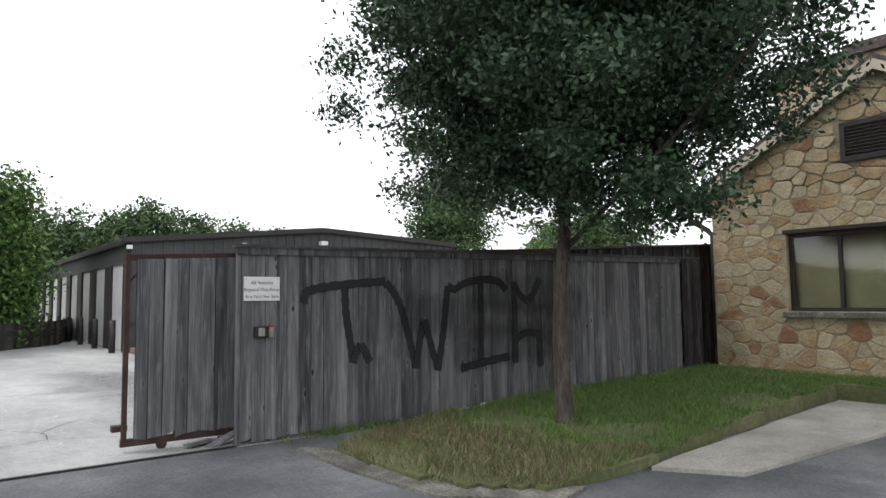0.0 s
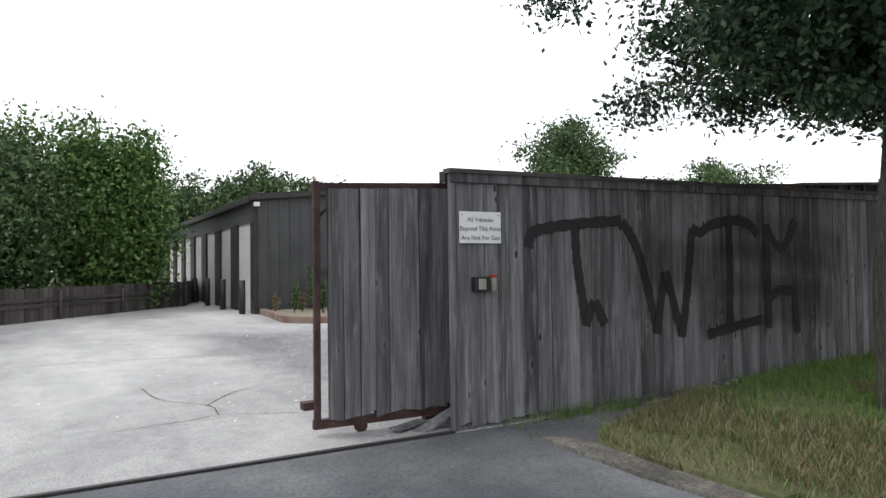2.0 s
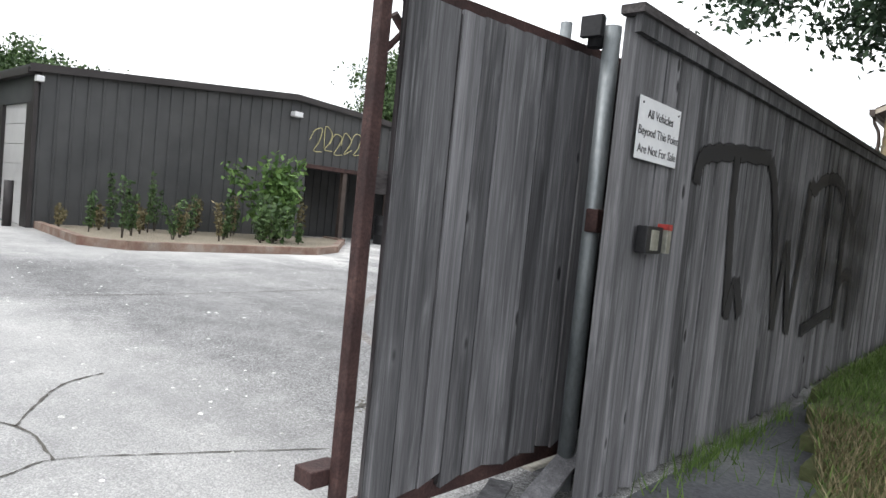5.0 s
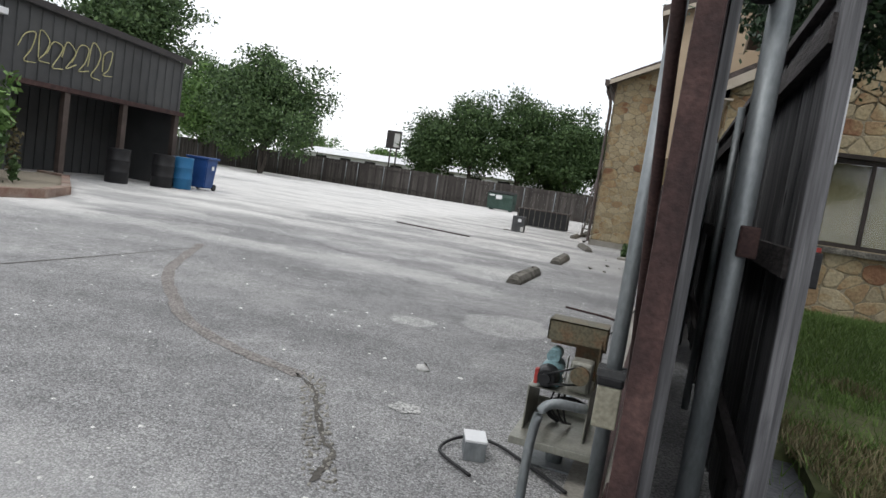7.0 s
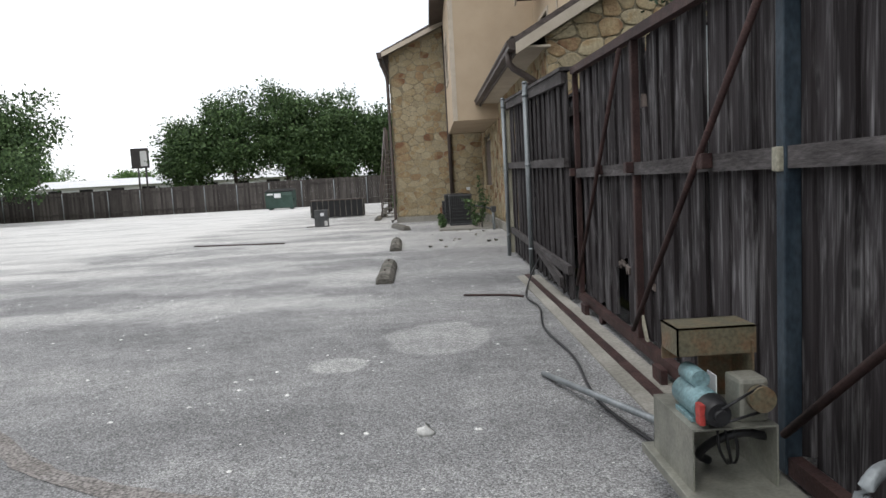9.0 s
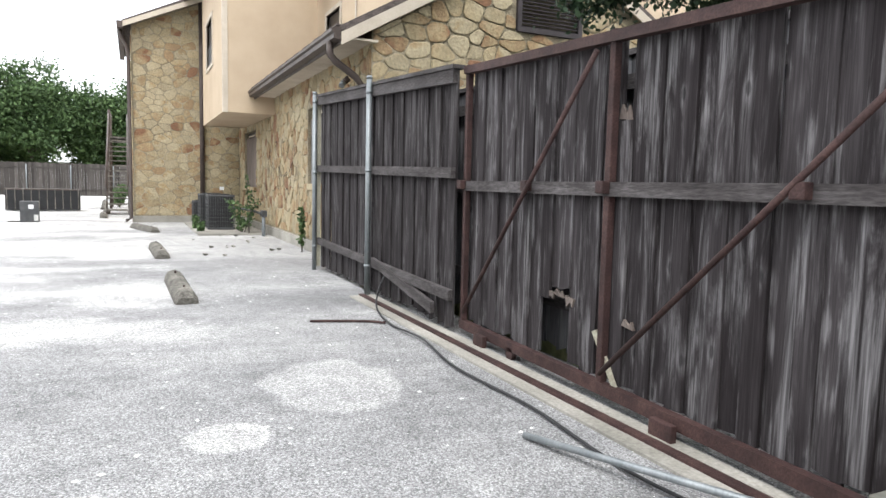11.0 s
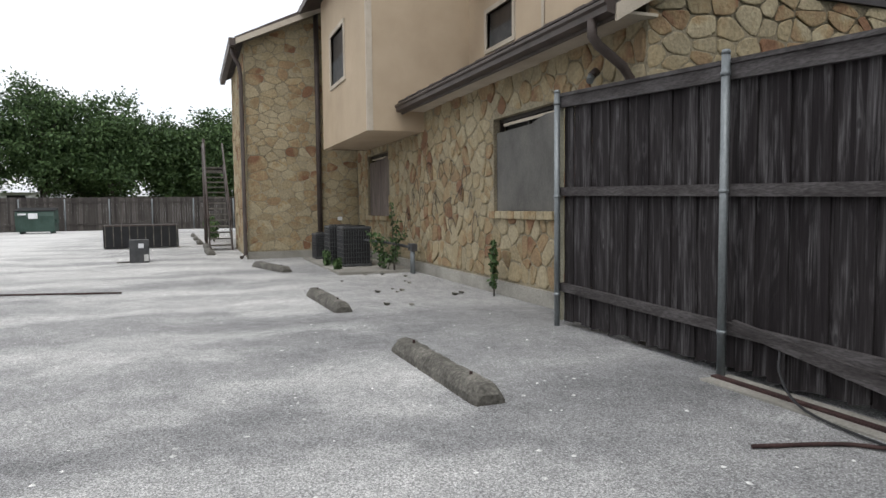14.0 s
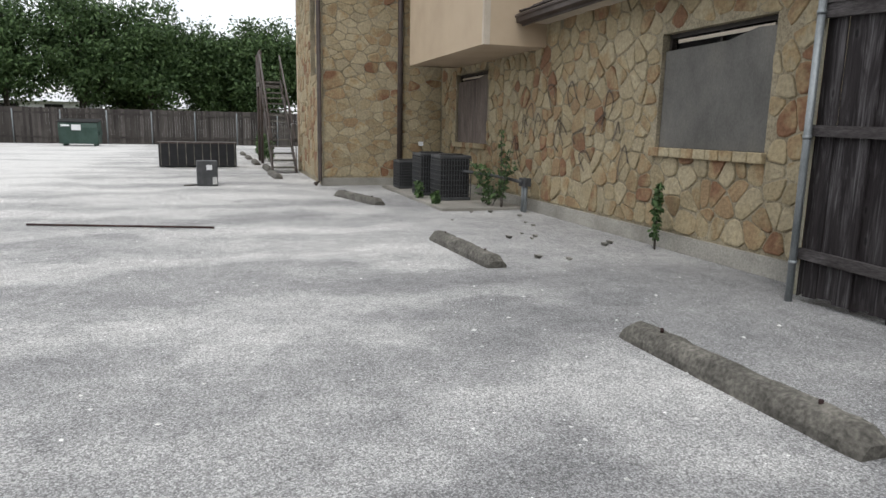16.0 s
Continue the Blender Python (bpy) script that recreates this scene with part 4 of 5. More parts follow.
def text(body, size, where, rot, material, parent, name="lettering"):
    cu = bpy.data.curves.new("text", 'FONT')
    cu.body, cu.size, cu.align_x, cu.extrude = body, size, 'CENTER', .0006
    tmp = new("text_source", cu)
    me = bpy.data.meshes.new_from_object(tmp.evaluated_get(bpy.context.evaluated_depsgraph_get()))
    bpy.data.objects.remove(tmp)
    me.materials.clear(); me.materials.append(material)
    ob = new(name, me); ob.parent = parent
    ob.matrix_basis = pose(*where, *rot)
    return ob


sign = thing("sign", "white metal notice plate with dark lettering on the fence", "sign", (.43, 3.455, 1.58), 0)
part("plate", box(0, -.195, -.125, .006, .195, .125, bevel=.002), M["white"], sign)
for i, s in enumerate(("All Vehicles", "Beyond This Point", "Are Not For Sale")):
    text(s, .052, (.0075, 0, .045 - i * .072), (90, 0, 90), M["ink"], sign)
for y in (-.17, .17):
    part("screw", tube([(.005, y, .1), (.009, y, .1)], .005, 8), M["ink"], sign)
kp = thing("keypad", "small black gate keypad box with a red-edged cover", "keypad", (.425, 3.46, 1.13))
part("case", box(0, -.09, -.055, .05, .06, .06, bevel=.006), M["black_plastic"], kp)
part("buttons", box(.05, -.055, -.04, .055, .015, .045, bevel=.003), M["bracket"], kp)
part("flag", box(.0, .06, -.05, .07, .10, .05, bevel=.004), M["bracket"], kp)
part("flag_edge", box(.02, .062, .05, .072, .102, .075, bevel=.003), M["red"], kp)

# sliding gate: rusty frame, boards on the outside
gz = lambda y: 1.92 + .046 * (y - 2.1)
gb = lambda y: .13 + .0 * y
gate = thing("sliding_gate", "half-open sliding gate of weathered boards on a rusty steel frame", "gate")
board_row(gate, .115, 2.33, 3.55, lambda y: .13, lambda y: gz(y) - .05, "board", .13, gap=.006, seed=3)
# added inner skin of boards, coloured dark for the gate's shaded back
board_row(gate, .093, 2.33, 3.55, lambda y: .135, lambda y: gz(y) - .06, "board_shaded_mid", .13, gap=.006, seed=13, lap=.012)
board_row(gate, .115, 3.55, 8.1, lambda y: .56 + .05 * math.sin(y * 40) if 6.58 < y < 6.9 else (.5 if 6.05 < y < 6.14 else .13), lambda y: 1.62 if 6.1 < y < 6.25 else gz(y) - .05, "board_shaded_mid", .125, gap=.004, seed=4, lap=.018)
for y, z, h in ((6.66, .55, -.06), (6.78, .54, .05), (6.88, .56, -.05), (6.1, .47, .05), (6.2, 1.62, .09)):
    part("splinter", extrude([(y - .05, z), (y + .05, z + .01), (y + .03, z + h), (y - .01, z + h * .4), (y - .03, z + h * .9)], "x", .117, .133), M["ply_brown"], gate, "splintered raw board end")
part("splinter", extrude([(6.34, .42), (6.38, .40), (6.16, .1), (6.12, .1)], "x", .09, .105), M["cream"], gate, "broken sliver of raw wood")
for y in (2.25, 6.27, 8.12):
    part("upright", box(.065, y - .024, .08, .113, y + .024, gz(y) + .01, bevel=.006), M["rust"], gate, "rusty square steel upright")
part("upright", box(.05, 4.33, .06, .113, 4.39, gz(4.36), bevel=.006), M["blue_steel"], gate, "blue-grey steel upright")
part("top_rail", extrude([(2.22, gz(2.1) - .06), (8.15, gz(8.15) - .06), (8.15, gz(8.15)), (2.22, gz(2.1))], "x", .05, .112), M["rust"], gate)
part("bottom_rail", bx(bmesh.new(), .06, 2.22, .06, .112, 8.15, .13), M["rust"], gate)
part("mid_rail", bx(bmesh.new(), .062, 2.27, 1.2, .1, 8.1, 1.28), M["rail_wood"], gate, "weathered wooden mid rail")
for a, b in (((8.0, .22), (6.35, gz(6.3) - .1)), ((6.2, .2), (4.3, gz(4.3) - .06)), ((4.28, .24), (2.36, gz(2.2) - .1))):
    part("brace", tube([(.02, a[0], a[1]), (.02, b[0], b[1])], .016, 10), M["rust"], gate, "rusty diagonal pipe brace")
for y, z in ((5.02, 1.25), (7.1, 1.25), (6.27, 1.25), (8.12, 1.25), (3.2, 1.25)):
    part("clip", box(.01, y - .036, z - .036, .062, y + .036, z + .036, bevel=.008), M["rust"], gate)
part("clip", box(.03, 4.335, 1.19, .06, 4.385, 1.28, bevel=.008), M["cream"], gate)
part("corner_strut", tube([(.08, 2.25, gz(2.1) - .28), (.08, 2.44, gz(2.1) - .08)], .012, 8), M["rust"], gate)
part("roller_bracket", box(-.03, 2.15, .2, .066, 2.29, .26, bevel=.006), M["rust"], gate)
for y in (2.6, 7.3):
    part("wheel", tube([(.06, y, .045), (.1, y, .045)], .05, 16), M["rust"], gate)
for y in (3.7, 5.6, 7.6):
    part("skirt_clip", box(.0, y, -.0, .04, y + .16, .1, bevel=.006), M["rust"], gate)
gate.matrix_basis = pose(-.126, 0, 0, 0, 0, -1.146)
gp2 = thing("gate_guide_post", "galvanised guide post beside the fence end with rollers", "post", (.22, 3.36, 0))
part("pipe", tube([(0, 0, 0), (0, 0, 2.02)], .038, 14), M["galv"], gp2)
part("latch", box(.0, -.06, 1.14, .06, .02, 1.24, bevel=.008), M["rust"], gp2)
part("roller", tube([(-.06, -.03, 1.93), (-.06, -.03, 2.06)], .035, 12), M["black_plastic"], gp2)
part("roller_arm", box(-.1, -.10, 1.96, .0, -.07, 2.05, bevel=.004), M["black_plastic"], gp2)

# fixed screen beyond the gate
sz = lambda y: 1.86 + .056 * (y - 2.1)
screen = thing("fence", "weathered board screen on grey pipe posts, seen from behind, shade in its colour", "fence")
# screen boards carry the shade of their inner side in the colour
board_row(screen, .09, 8.2, 12.58, lambda y: .05, lambda y: sz(y) - .02, "board_shaded", .15, seed=6, lap=.018)
for z in (.28, 1.3):
    part("rail", extrude([(8.2, z + .02 * 0), (12.58, z + .09), (12.58, z + .18), (8.2, z + .09)], "x", .045, .088), M["rail_wood"], screen)
part("rail", extrude([(8.2, sz(8.2) - .13), (12.58, sz(12.58) - .13), (12.58, sz(12.58) - .02), (8.2, sz(8.2) - .02)], "x", .045, .088), M["rail_wood"], screen)
part("cap", extrude([(8.18, sz(8.2) - .018), (12.6, sz(12.6) - .018), (12.6, sz(12.6) + .015), (8.18, sz(8.2) + .015)], "x", .03, .15), M["rail_wood"], screen)
for y, q in ((10.2, .05), (12.57, .02)):
    p = part("post", tube([(.005, y, 0), (.005, y, sz(y) + q)], .031, 14), M["galv"], screen, "grey galvanised pipe post")
    part("post_cap", tube([(.005, y, sz(y) + q), (.005, y, sz(y) + q + .03)], [.035, .028], 14), M["galv"], p)
    for z in (.34, 1.38, sz(y) - .09):
        part("collar", tube([(.005, y, z - .015), (.005, y, z + .015)], .036, 14), M["galv"], p)
part("end_strip", box(.03, 12.585, .05, .1, 12.62, sz(12.6) - .05, bevel=.004), M["cream"], screen)
screen.matrix_basis = pose(-.03, 0, 0)
solid("plank", extrude([(8.5, .12), (10.1, .36), (10.12, .44), (8.5, .22)], "x", -.01, .03), M["rail_wood"], "loose weathered plank hanging across the screen foot", "plank")

# faint scrawl on the stone wall
rs = random.Random(21)
for k in range(16):
    y0, z0 = 15.9 + k * .24, rs.uniform(.8, 1.9)
    pts = [(y0, z0), (y0 + rs.uniform(-.1, .2), z0 + rs.uniform(.1, .3)), (y0 + rs.uniform(.1, .35), z0 + rs.uniform(-.1, .25)), (y0 + rs.uniform(.0, .3), z0 - rs.uniform(.1, .3))]
    part("paint_scrawl", stroke(pts, .03, SX - .04), M["scrawl_dark"], house, "faint dark spray scrawl")
part("paint_scrawl", stroke([(17.0 + .12 * math.cos(a), 1.95 + .12 * math.sin(a)) for a in [i * .7 for i in range(10)]], .016, SX - .042), M["scrawl_dark"], house, "faint dark spray ring")

# ---- parking stops ----
def wheel_stop(x, y, rz, label, L=1.83):
    t = thing("parking_stop", label, "parking stop", (x, y, 0), rz, "parking stops")
    rng = random.Random(int(y * 10))
    bm = bmesh.new()
    prof = [(-.115, 0), (-.108, .05), (-.066, .115), (.0, .128), (.066, .115), (.108, .05), (.115, 0)]
    rings = []
    for i in range(25):
        s = i / 24
        e = min(1, min(s, 1 - s) * 14 + .55)
        rings.append([bm.verts.new((px * (.8 + .2 * e) + rng.uniform(-.006, .006) * (pz > 0), (s - .5) * L, pz * e * (1 + rng.uniform(-.07, .04)))) for px, pz in prof])
    for a, b in zip(rings, rings[1:]):
        for k in range(6):
            bm.faces.new((a[k], a[k + 1], b[k + 1], b[k]))
        bm.faces.new((a[6], a[0], b[0], b[6]))
    bm.faces.new(rings[0]); bm.faces.new(rings[-1][::-1])
    part("block", bm, M["stop"], t)
    for y2 in (-.6, .6):
        part("pin", tube([(0, y2, .12), (0, y2, .15)], .012, 8), M["rust"], t)
    return t


for x, y, rz, lab in ((-1.9, 11.15, 1, "worn grey concrete parking stop with chipped edges"), (-1.98, 15.3, 2, "grey concrete parking stop further along the row"), (-2.12, 20.8, 14, "short broken concrete parking stop near the condensers"),
                      (-3.2, 26.9, 2, "grey concrete parking stop past the stone corner"), (-3.2, 29.7, 1, "grey concrete parking stop beside the stairs"), (-3.4, 33, 1, "grey concrete parking stop in the far row"), (-3.5, 36.5, 1, "grey concrete parking stop in the far row"), (-3.6, 40, 1, "grey concrete parking stop in the far row")):
    wheel_stop(x, y, rz, lab)

# ---- air conditioners ----
solid("equipment_pad", box(-1.05, 18.9, -.02, .45, 23.4, .05, bevel=.01), M["concrete"], "low concrete pad under the condensers", "pad", "structure")


def condenser(x, y, s, h, label):
    t = thing("air_conditioner", label, "air conditioner", (x, y, .05), 0, "condensers by the wall")
    part("core", box(-s * .46, -s * .46, .02, s * .46, s * .46, h - .04, bevel=.03), M["black_plastic"], t)
    part("base", box(-s / 2, -s / 2, 0, s / 2, s / 2, .06, bevel=.02), M["ac"], t)
    part("top", box(-s / 2, -s / 2, h - .06, s / 2, s / 2, h, bevel=.025), M["ac"], t)
    k = 11
    bar = mesh_of(box(-.006, -.006, .05, .006, .006, h - .05), M["ac"], "bar")
    for i in range(k + 1):
        q = -s / 2 + .01 + (s - .02) * i / k
        for px, py in ((q, -s / 2 + .008), (-s / 2 + .008, q), (q, s / 2 - .008)):
            ob = new("guard_bar", bar); ob.parent = t; ob.location = (px, py, 0)
    for j in range(8):
        z = .1 + (h - .2) * j / 7
        bm = bmesh.new()
        bx(bm, -s / 2, -s / 2, z, s / 2, -s / 2 + .01, z + .012); bx(bm, -s / 2, -s / 2, z, -s / 2 + .01, s / 2, z + .012)
        part("guard_ring", bm, M["ac"], t)
    part("fan_guard", tube([(0, 0, h), (0, 0, h + .02)], s * .38, 20), M["black_plastic"], t)
    return t


condenser(-.42, 20.35, .62, .84, "grey caged condenser unit with a scuffed casing")
condenser(-.52, 21.3, .62, .84, "grey caged condenser unit in the middle of three")
condenser(-.6, 22.75, .55, .62, "smaller grey condenser unit by the stone corner")
solid("pipe_stand", tube(curve_pts([(-.3, 20.1, .6), (.1, 19.7, .56), (.25, 18.8, .52), (.27, 18.6, .5)], 4), .03, 8), M["ac"], "insulated pipe run along the wall", "pipe")
t = thing("conduit", "pair of short grey wall pipes below a box", "conduit", (.32, 18.6, 0))
for y in (-.05, .06):
    part("pipe", tube([(0, y, 0), (0, y, .5)], .03, 10), M["galv"], t)
part("box", box(-.05, -.12, .44, .06, .14, .58, bevel=.008), M["ac"], t)

# ---- gate opener ----
op = thing("gate_opener", "exposed gate motor on a bent metal bracket stand", "gate opener", (-.31, 4.17, 0), 0)
op.scale = (.76, .8, .76)
part("leg", tube([(0, 0, 0), (0, 0, .2)], .055, 14), M["galv"], op)
part("foot", box(-.14, -.14, 0, .14, .14, .015, bevel=.004), M["galv"], op)
part("tray", box(-.24, -.36, .19, .24, .34, .235, bevel=.006), M["bracket"], op, "dull zinc tray")
br = bmesh.new()
bx(br, -.2, -.2, .235, -.192, .26, .5); bx(br, .16, -.2, .235, .168, .26, .5); bx(br, -.2, -.2, .5, .168, .26, .508); bx(br, -.2, .255, .235, .168, .262, .32)
part("bracket", br, M["bracket"], op, "folded zinc bracket")
bk = bmesh.new()
bx(bk, .0, .2, .508, .17, .208, .82); bx(bk, .162, .0, .508, .17, .2, .82)
part("back_plate", bk, M["rust_orange"], op)
hd = bmesh.new()
bx(hd, -.17, .02, .88, .19, .22, .888); bx(hd, -.17, .02, .76, -.162, .22, .888); bx(hd, -.17, .02, .76, .19, .028, .888); bx(hd, -.17, .212, .70, .19, .22, .888)
part("hood", hd, M["rust_orange"], op, "rust-stained folded hood")
mo = part("motor", tube([(-.10, -.16, .58), (-.10, .10, .58)], [.07, .07], 18), M["teal"], op, "teal electric motor")
part("capacitor", tube([(-.10, -.06, .675), (-.10, .09, .675)], .042, 14), M["teal"], mo)
part("end_bell", tube([(-.10, -.16, .58), (-.10, -.24, .58)], [.072, .05], 18), M["black_plastic"], mo)
part("motor_foot", box(-.17, -.12, .508, -.03, .06, .53, bevel=.004), M["teal"], mo)
part("label", box(-.173, -.22, .53, -.15, -.17, .62, bevel=.004), M["red"], mo, "red sticker")
part("gear_box", box(.02, -.16, .508, .15, -.02, .70, bevel=.02), M["bracket"], op)
pl = part("pulley", tube([(.09, -.23, .63), (.09, -.19, .63)], .055, 20), M["rust_orange"], op)
part("pulley", tube([(-.10, -.27, .58), (-.10, -.24, .58)], .03, 16), M["black_plastic"], op)
part("belt", tube([(-.10, -.255, .61), (.09, -.21, .685)], .006, 6), M["black_plastic"], op)
part("belt", tube([(-.10, -.255, .55), (.09, -.21, .575)], .006, 6), M["black_plastic"], op)
part("papers", box(-.02, -.03, .52, -.015, .06, .68), M["white"], op)
for k in range(3):
    part("wire", tube(curve_pts([(-.05 + .03 * k, -.1, .5), (-.06 + .04 * k, -.14, .4), (.02 * k, -.08, .3), (.06, .05, .25)], 5), .007, 6), M["black_plastic"], op)
part("hose", tube(curve_pts([(.16, -.1, .42), (.05, -.12, .45), (-.06, -.08, .4), (-.08, .02, .3), (-.02, .06, .25)], 6), .02, 8), M["black_plastic"], op, "black corrugated hose loop")

cp = thing("conduit_post", "galvanised conduit post with a cream junction box", "post", (-.085, 3.46, 0))
part("pipe", tube([(0, 0, .0), (0, 0, 2.1)], .028, 14), M["galv"], cp)
part("junction_box", box(-.045, -.045, .46, .04, .045, .61, bevel=.006), M["cream"], cp)
sn = part("sensor", box(-.05, -.05, .61, .045, .05, .65, bevel=.012), M["black_plastic"], cp)
for i in range(6):
    part("fin", box(-.054, -.048 + i * .017, .645, .046, -.042 + i * .017, .672, bevel=.001), M["ac"], sn)
part("elbow", tube(curve_pts([(-.07, 0, .5), (-.2, -.06, .5), (-.24, -.06, .38), (-.24, -.08, .1), (-.22, -.06, .02)], 6), .018, 10), M["galv"], cp, "bent grey conduit")
sb = thing("small_box", "small pale grey electrical box lying on the asphalt", "electrical box", (-.66, 3.98, 0), 20)
part("case", box(-.05, -.07, 0, .05, .07, .09, bevel=.006), M["galv"], sb)
part("lid", box(-.052, -.072, .088, .052, .072, .1, bevel=.004), M["white"], sb)
solid("cable", tube(curve_pts([(-.6, 3.72, .02), (-.8, 3.9, .02), (-.75, 4.1, .03), (-.6, 4.15, .02), (-.4, 4.0, .02), (-.2, 3.8, .03)], 6), .008, 8), M["black_plastic"], "thick black cable lying on the ground", "cable")
solid("cable", tube(curve_pts([(-.3, 4.6, .03), (-.42, 5.4, .02), (-.36, 6.3, .02), (-.4, 7.2, .02), (-.3, 8.0, .03), (-.33, 8.6, .02), (-.22, 9.3, .03), (-.1, 9.6, .16), (.0, 9.7, .3)], 6), .009, 8), M["black_plastic"], "long black cable trailing along the gate track", "cable")
solid("conduit_pipe", tube([(-.62, 5.95, .02), (-.28, 4.55, .16)], .018, 8), M["galv"], "loose grey conduit leaning on the opener stand", "pipe")
solid("stick", tube(curve_pts([(-.95, 9.0, .015), (-.5, 8.85, .015), (-.35, 8.7, .02)], 4), .012, 6), M["rust"], "thin bent rod on the asphalt", "rod")
solid("pole", tube([(-7.05, 18.25, .025), (-4.7, 17.55, .025)], .015, 8), M["rust"], "long rusty pole lying on the asphalt", "pole")
solid("loose_plank", box(.1, 3.3, .03, .2, 3.75, .05, bevel=.003), M["board"], "broken pale plank at the gate foot", "plank")
lp = solid("loose_plank", bx(bmesh.new(), -.04, -.32, -.012, .06, .32, .012), M["board"], "pale board propped against the gate foot", "plank")
lp.matrix_basis = pose(.24, 3.24, .10, 22, 10, 8)
lp = solid("loose_plank", bx(bmesh.new(), -.05, -.18, 0, .05, .18, .02), M["board"], "short grey board lying at the gate foot", "plank")
lp.matrix_basis = pose(.14, 2.95, .02, 0, 0, 24)
solid("white_stone", tube([(-1.34, 5.13, 0), (-1.34, 5.13, .02), (-1.33, 5.14, .045)], [.05, .045, .02], 9), M["chip"], "white stone lying on the asphalt", "stone")


def rubble():
    rng = np.random.default_rng(11)
    bm = bmesh.new()
    for i in range(4200):
        if i < 3400:
            x, y = -rng.uniform(.2, 9), rng.uniform(1.5, 26)
        else:
            x, y = -rng.uniform(.5, 14), rng.uniform(-3, 12)
        s = .005 + .016 * rng.random() ** 3.4
        a = rng.uniform(0, 6.28)
        v = [bm.verts.new((x + math.cos(a + k * 1.571) * s * rng.uniform(.6, 1.2), y + math.sin(a + k * 1.571) * s * rng.uniform(.6, 1.2), .001)) for k in range(4)]
        tpt = bm.verts.new((x, y, s * .5))
        for k in range(4):
            bm.faces.new((v[k], v[(k + 1) % 4], tpt))
    solid("gravel_chips", bm, M["chip"], "pale chips and grit scattered over the asphalt", "debris", "stuff")
    for k in range(14):
        x, y = rng.uniform(-1.4, .2), rng.uniform(12.8, 19)
        s = rng.uniform(.025, .06)
        solid("rock_piece", tube([(x, y, 0), (x + .02, y, s * .25), (x, y + .01, s * .42)], [s, s * .9, s * .45], 6), M["concrete"], "broken piece of grey stone on the asphalt", "stone", group="broken stones")


rubble()


def ribbon(pts, w, material, label, z=.004, jag=.3, seed=0):
    rng = random.Random(seed)
    bm = bmesh.new()
    prev = None
    c = curve_pts([(*p, z) for p in pts], 8)
    for i, p in enumerate(c):
        d = (c[min(i + 1, len(c) - 1)] - c[max(i - 1, 0)]).normalized()
        q = Vector((-d.y, d.x, 0)) * w * rng.uniform(1 - jag, 1 + jag)
        p = p + Vector((-d.y, d.x, 0)) * rng.uniform(-1, 1) * w * jag
        cur = (bm.verts.new(p + q), bm.verts.new(p - q))
        if prev:
            bm.faces.new((prev[0], prev[1], cur[1], cur[0]))
        prev = cur
    solid("crack", bm, M[material], label, "crack", "structure")


CR = "thin dark crack in the pale paving"
ribbon([(-.7, 2.78), (-1.01, 2.17), (-1.19, 1.76), (-1.11, 1.52), (-1.0, .9)], .004, "crack", CR, jag=.8, seed=1)
ribbon([(-1.19, 1.76), (-1.67, 1.75), (-2.2, 1.4), (-3.0, 1.3)], .005, "crack", CR, jag=.8, seed=2)
ribbon([(-1.67, 1.75), (-1.96, 1.92), (-2.25, 2.13), (-2.4, 2.4)], .006, "crack", CR, jag=.8, seed=6)
ribbon([(-5.5, -2), (-5.6, 1), (-5.2, 4), (-5.4, 8)], .008, "crack", "straight joint in the paving", jag=.5, seed=5)
ribbon([(-1.9, 4.45), (-1.65, 4.24), (-1.33, 3.73), (-1.2, 3.6), (-1.12, 3.3)], .011, "crack", "rubble-filled crack in the asphalt", jag=.9, seed=3)
ribbon([(-5.6, 8.2), (-4.47, 6.34), (-3.6, 5.4), (-3.08, 4.93), (-2.45, 4.6), (-1.85, 4.43)], .055, "stainmat", "curved brownish drip stain on the asphalt", jag=.12, seed=9)


def patch(x, y, a, b, material, label, seed, z=.005):
    rng = random.Random(seed)
    bm = bmesh.new()
    bm.faces.new([bm.verts.new((x + a * math.cos(k * .224) * (1 + .16 * math.sin(k * 1.1 + seed)) * rng.uniform(.95, 1.05), y + b * math.sin(k * .224) * (1 + .16 * math.sin(k * 1.1 + seed)) * rng.uniform(.95, 1.05), z)) for k in range(28)])
    solid("patch", bm, M[material], label, "patch", "structure")


M["pale_patch"] = mat("pale_asphalt_patch", [(.28, .28, .277), (.36, .358, .352), (.44, .436, .425)], 4, rough=.92, bump=.6, bscale=85, grain=.6, coords="World", even=True, gspan=.11)
patch(-1.15, 4.35, .09, .08, "pale_patch", "small round pale patch on the asphalt", 3)
rngc = random.Random(4)
bmr = bmesh.new()
for k in range(260):
    x, y = -1.5 + .45 * (k / 260 - .5) * -1 + rngc.uniform(-.07, .07), 3.3 + k / 260 * 1.2 + rngc.uniform(-.05, .05)
    x = -1.15 - (y - 3.4) * .6 + rngc.uniform(-.08, .08)
    s = rngc.uniform(.004, .013)
    tube([(x, y, 0), (x, y, s * .7)], [s, s * .5], 5, bm=bmr)
solid("gravel_chips", bmr, M["concrete"], "loose pale rubble along the crack", "debris", "stuff")

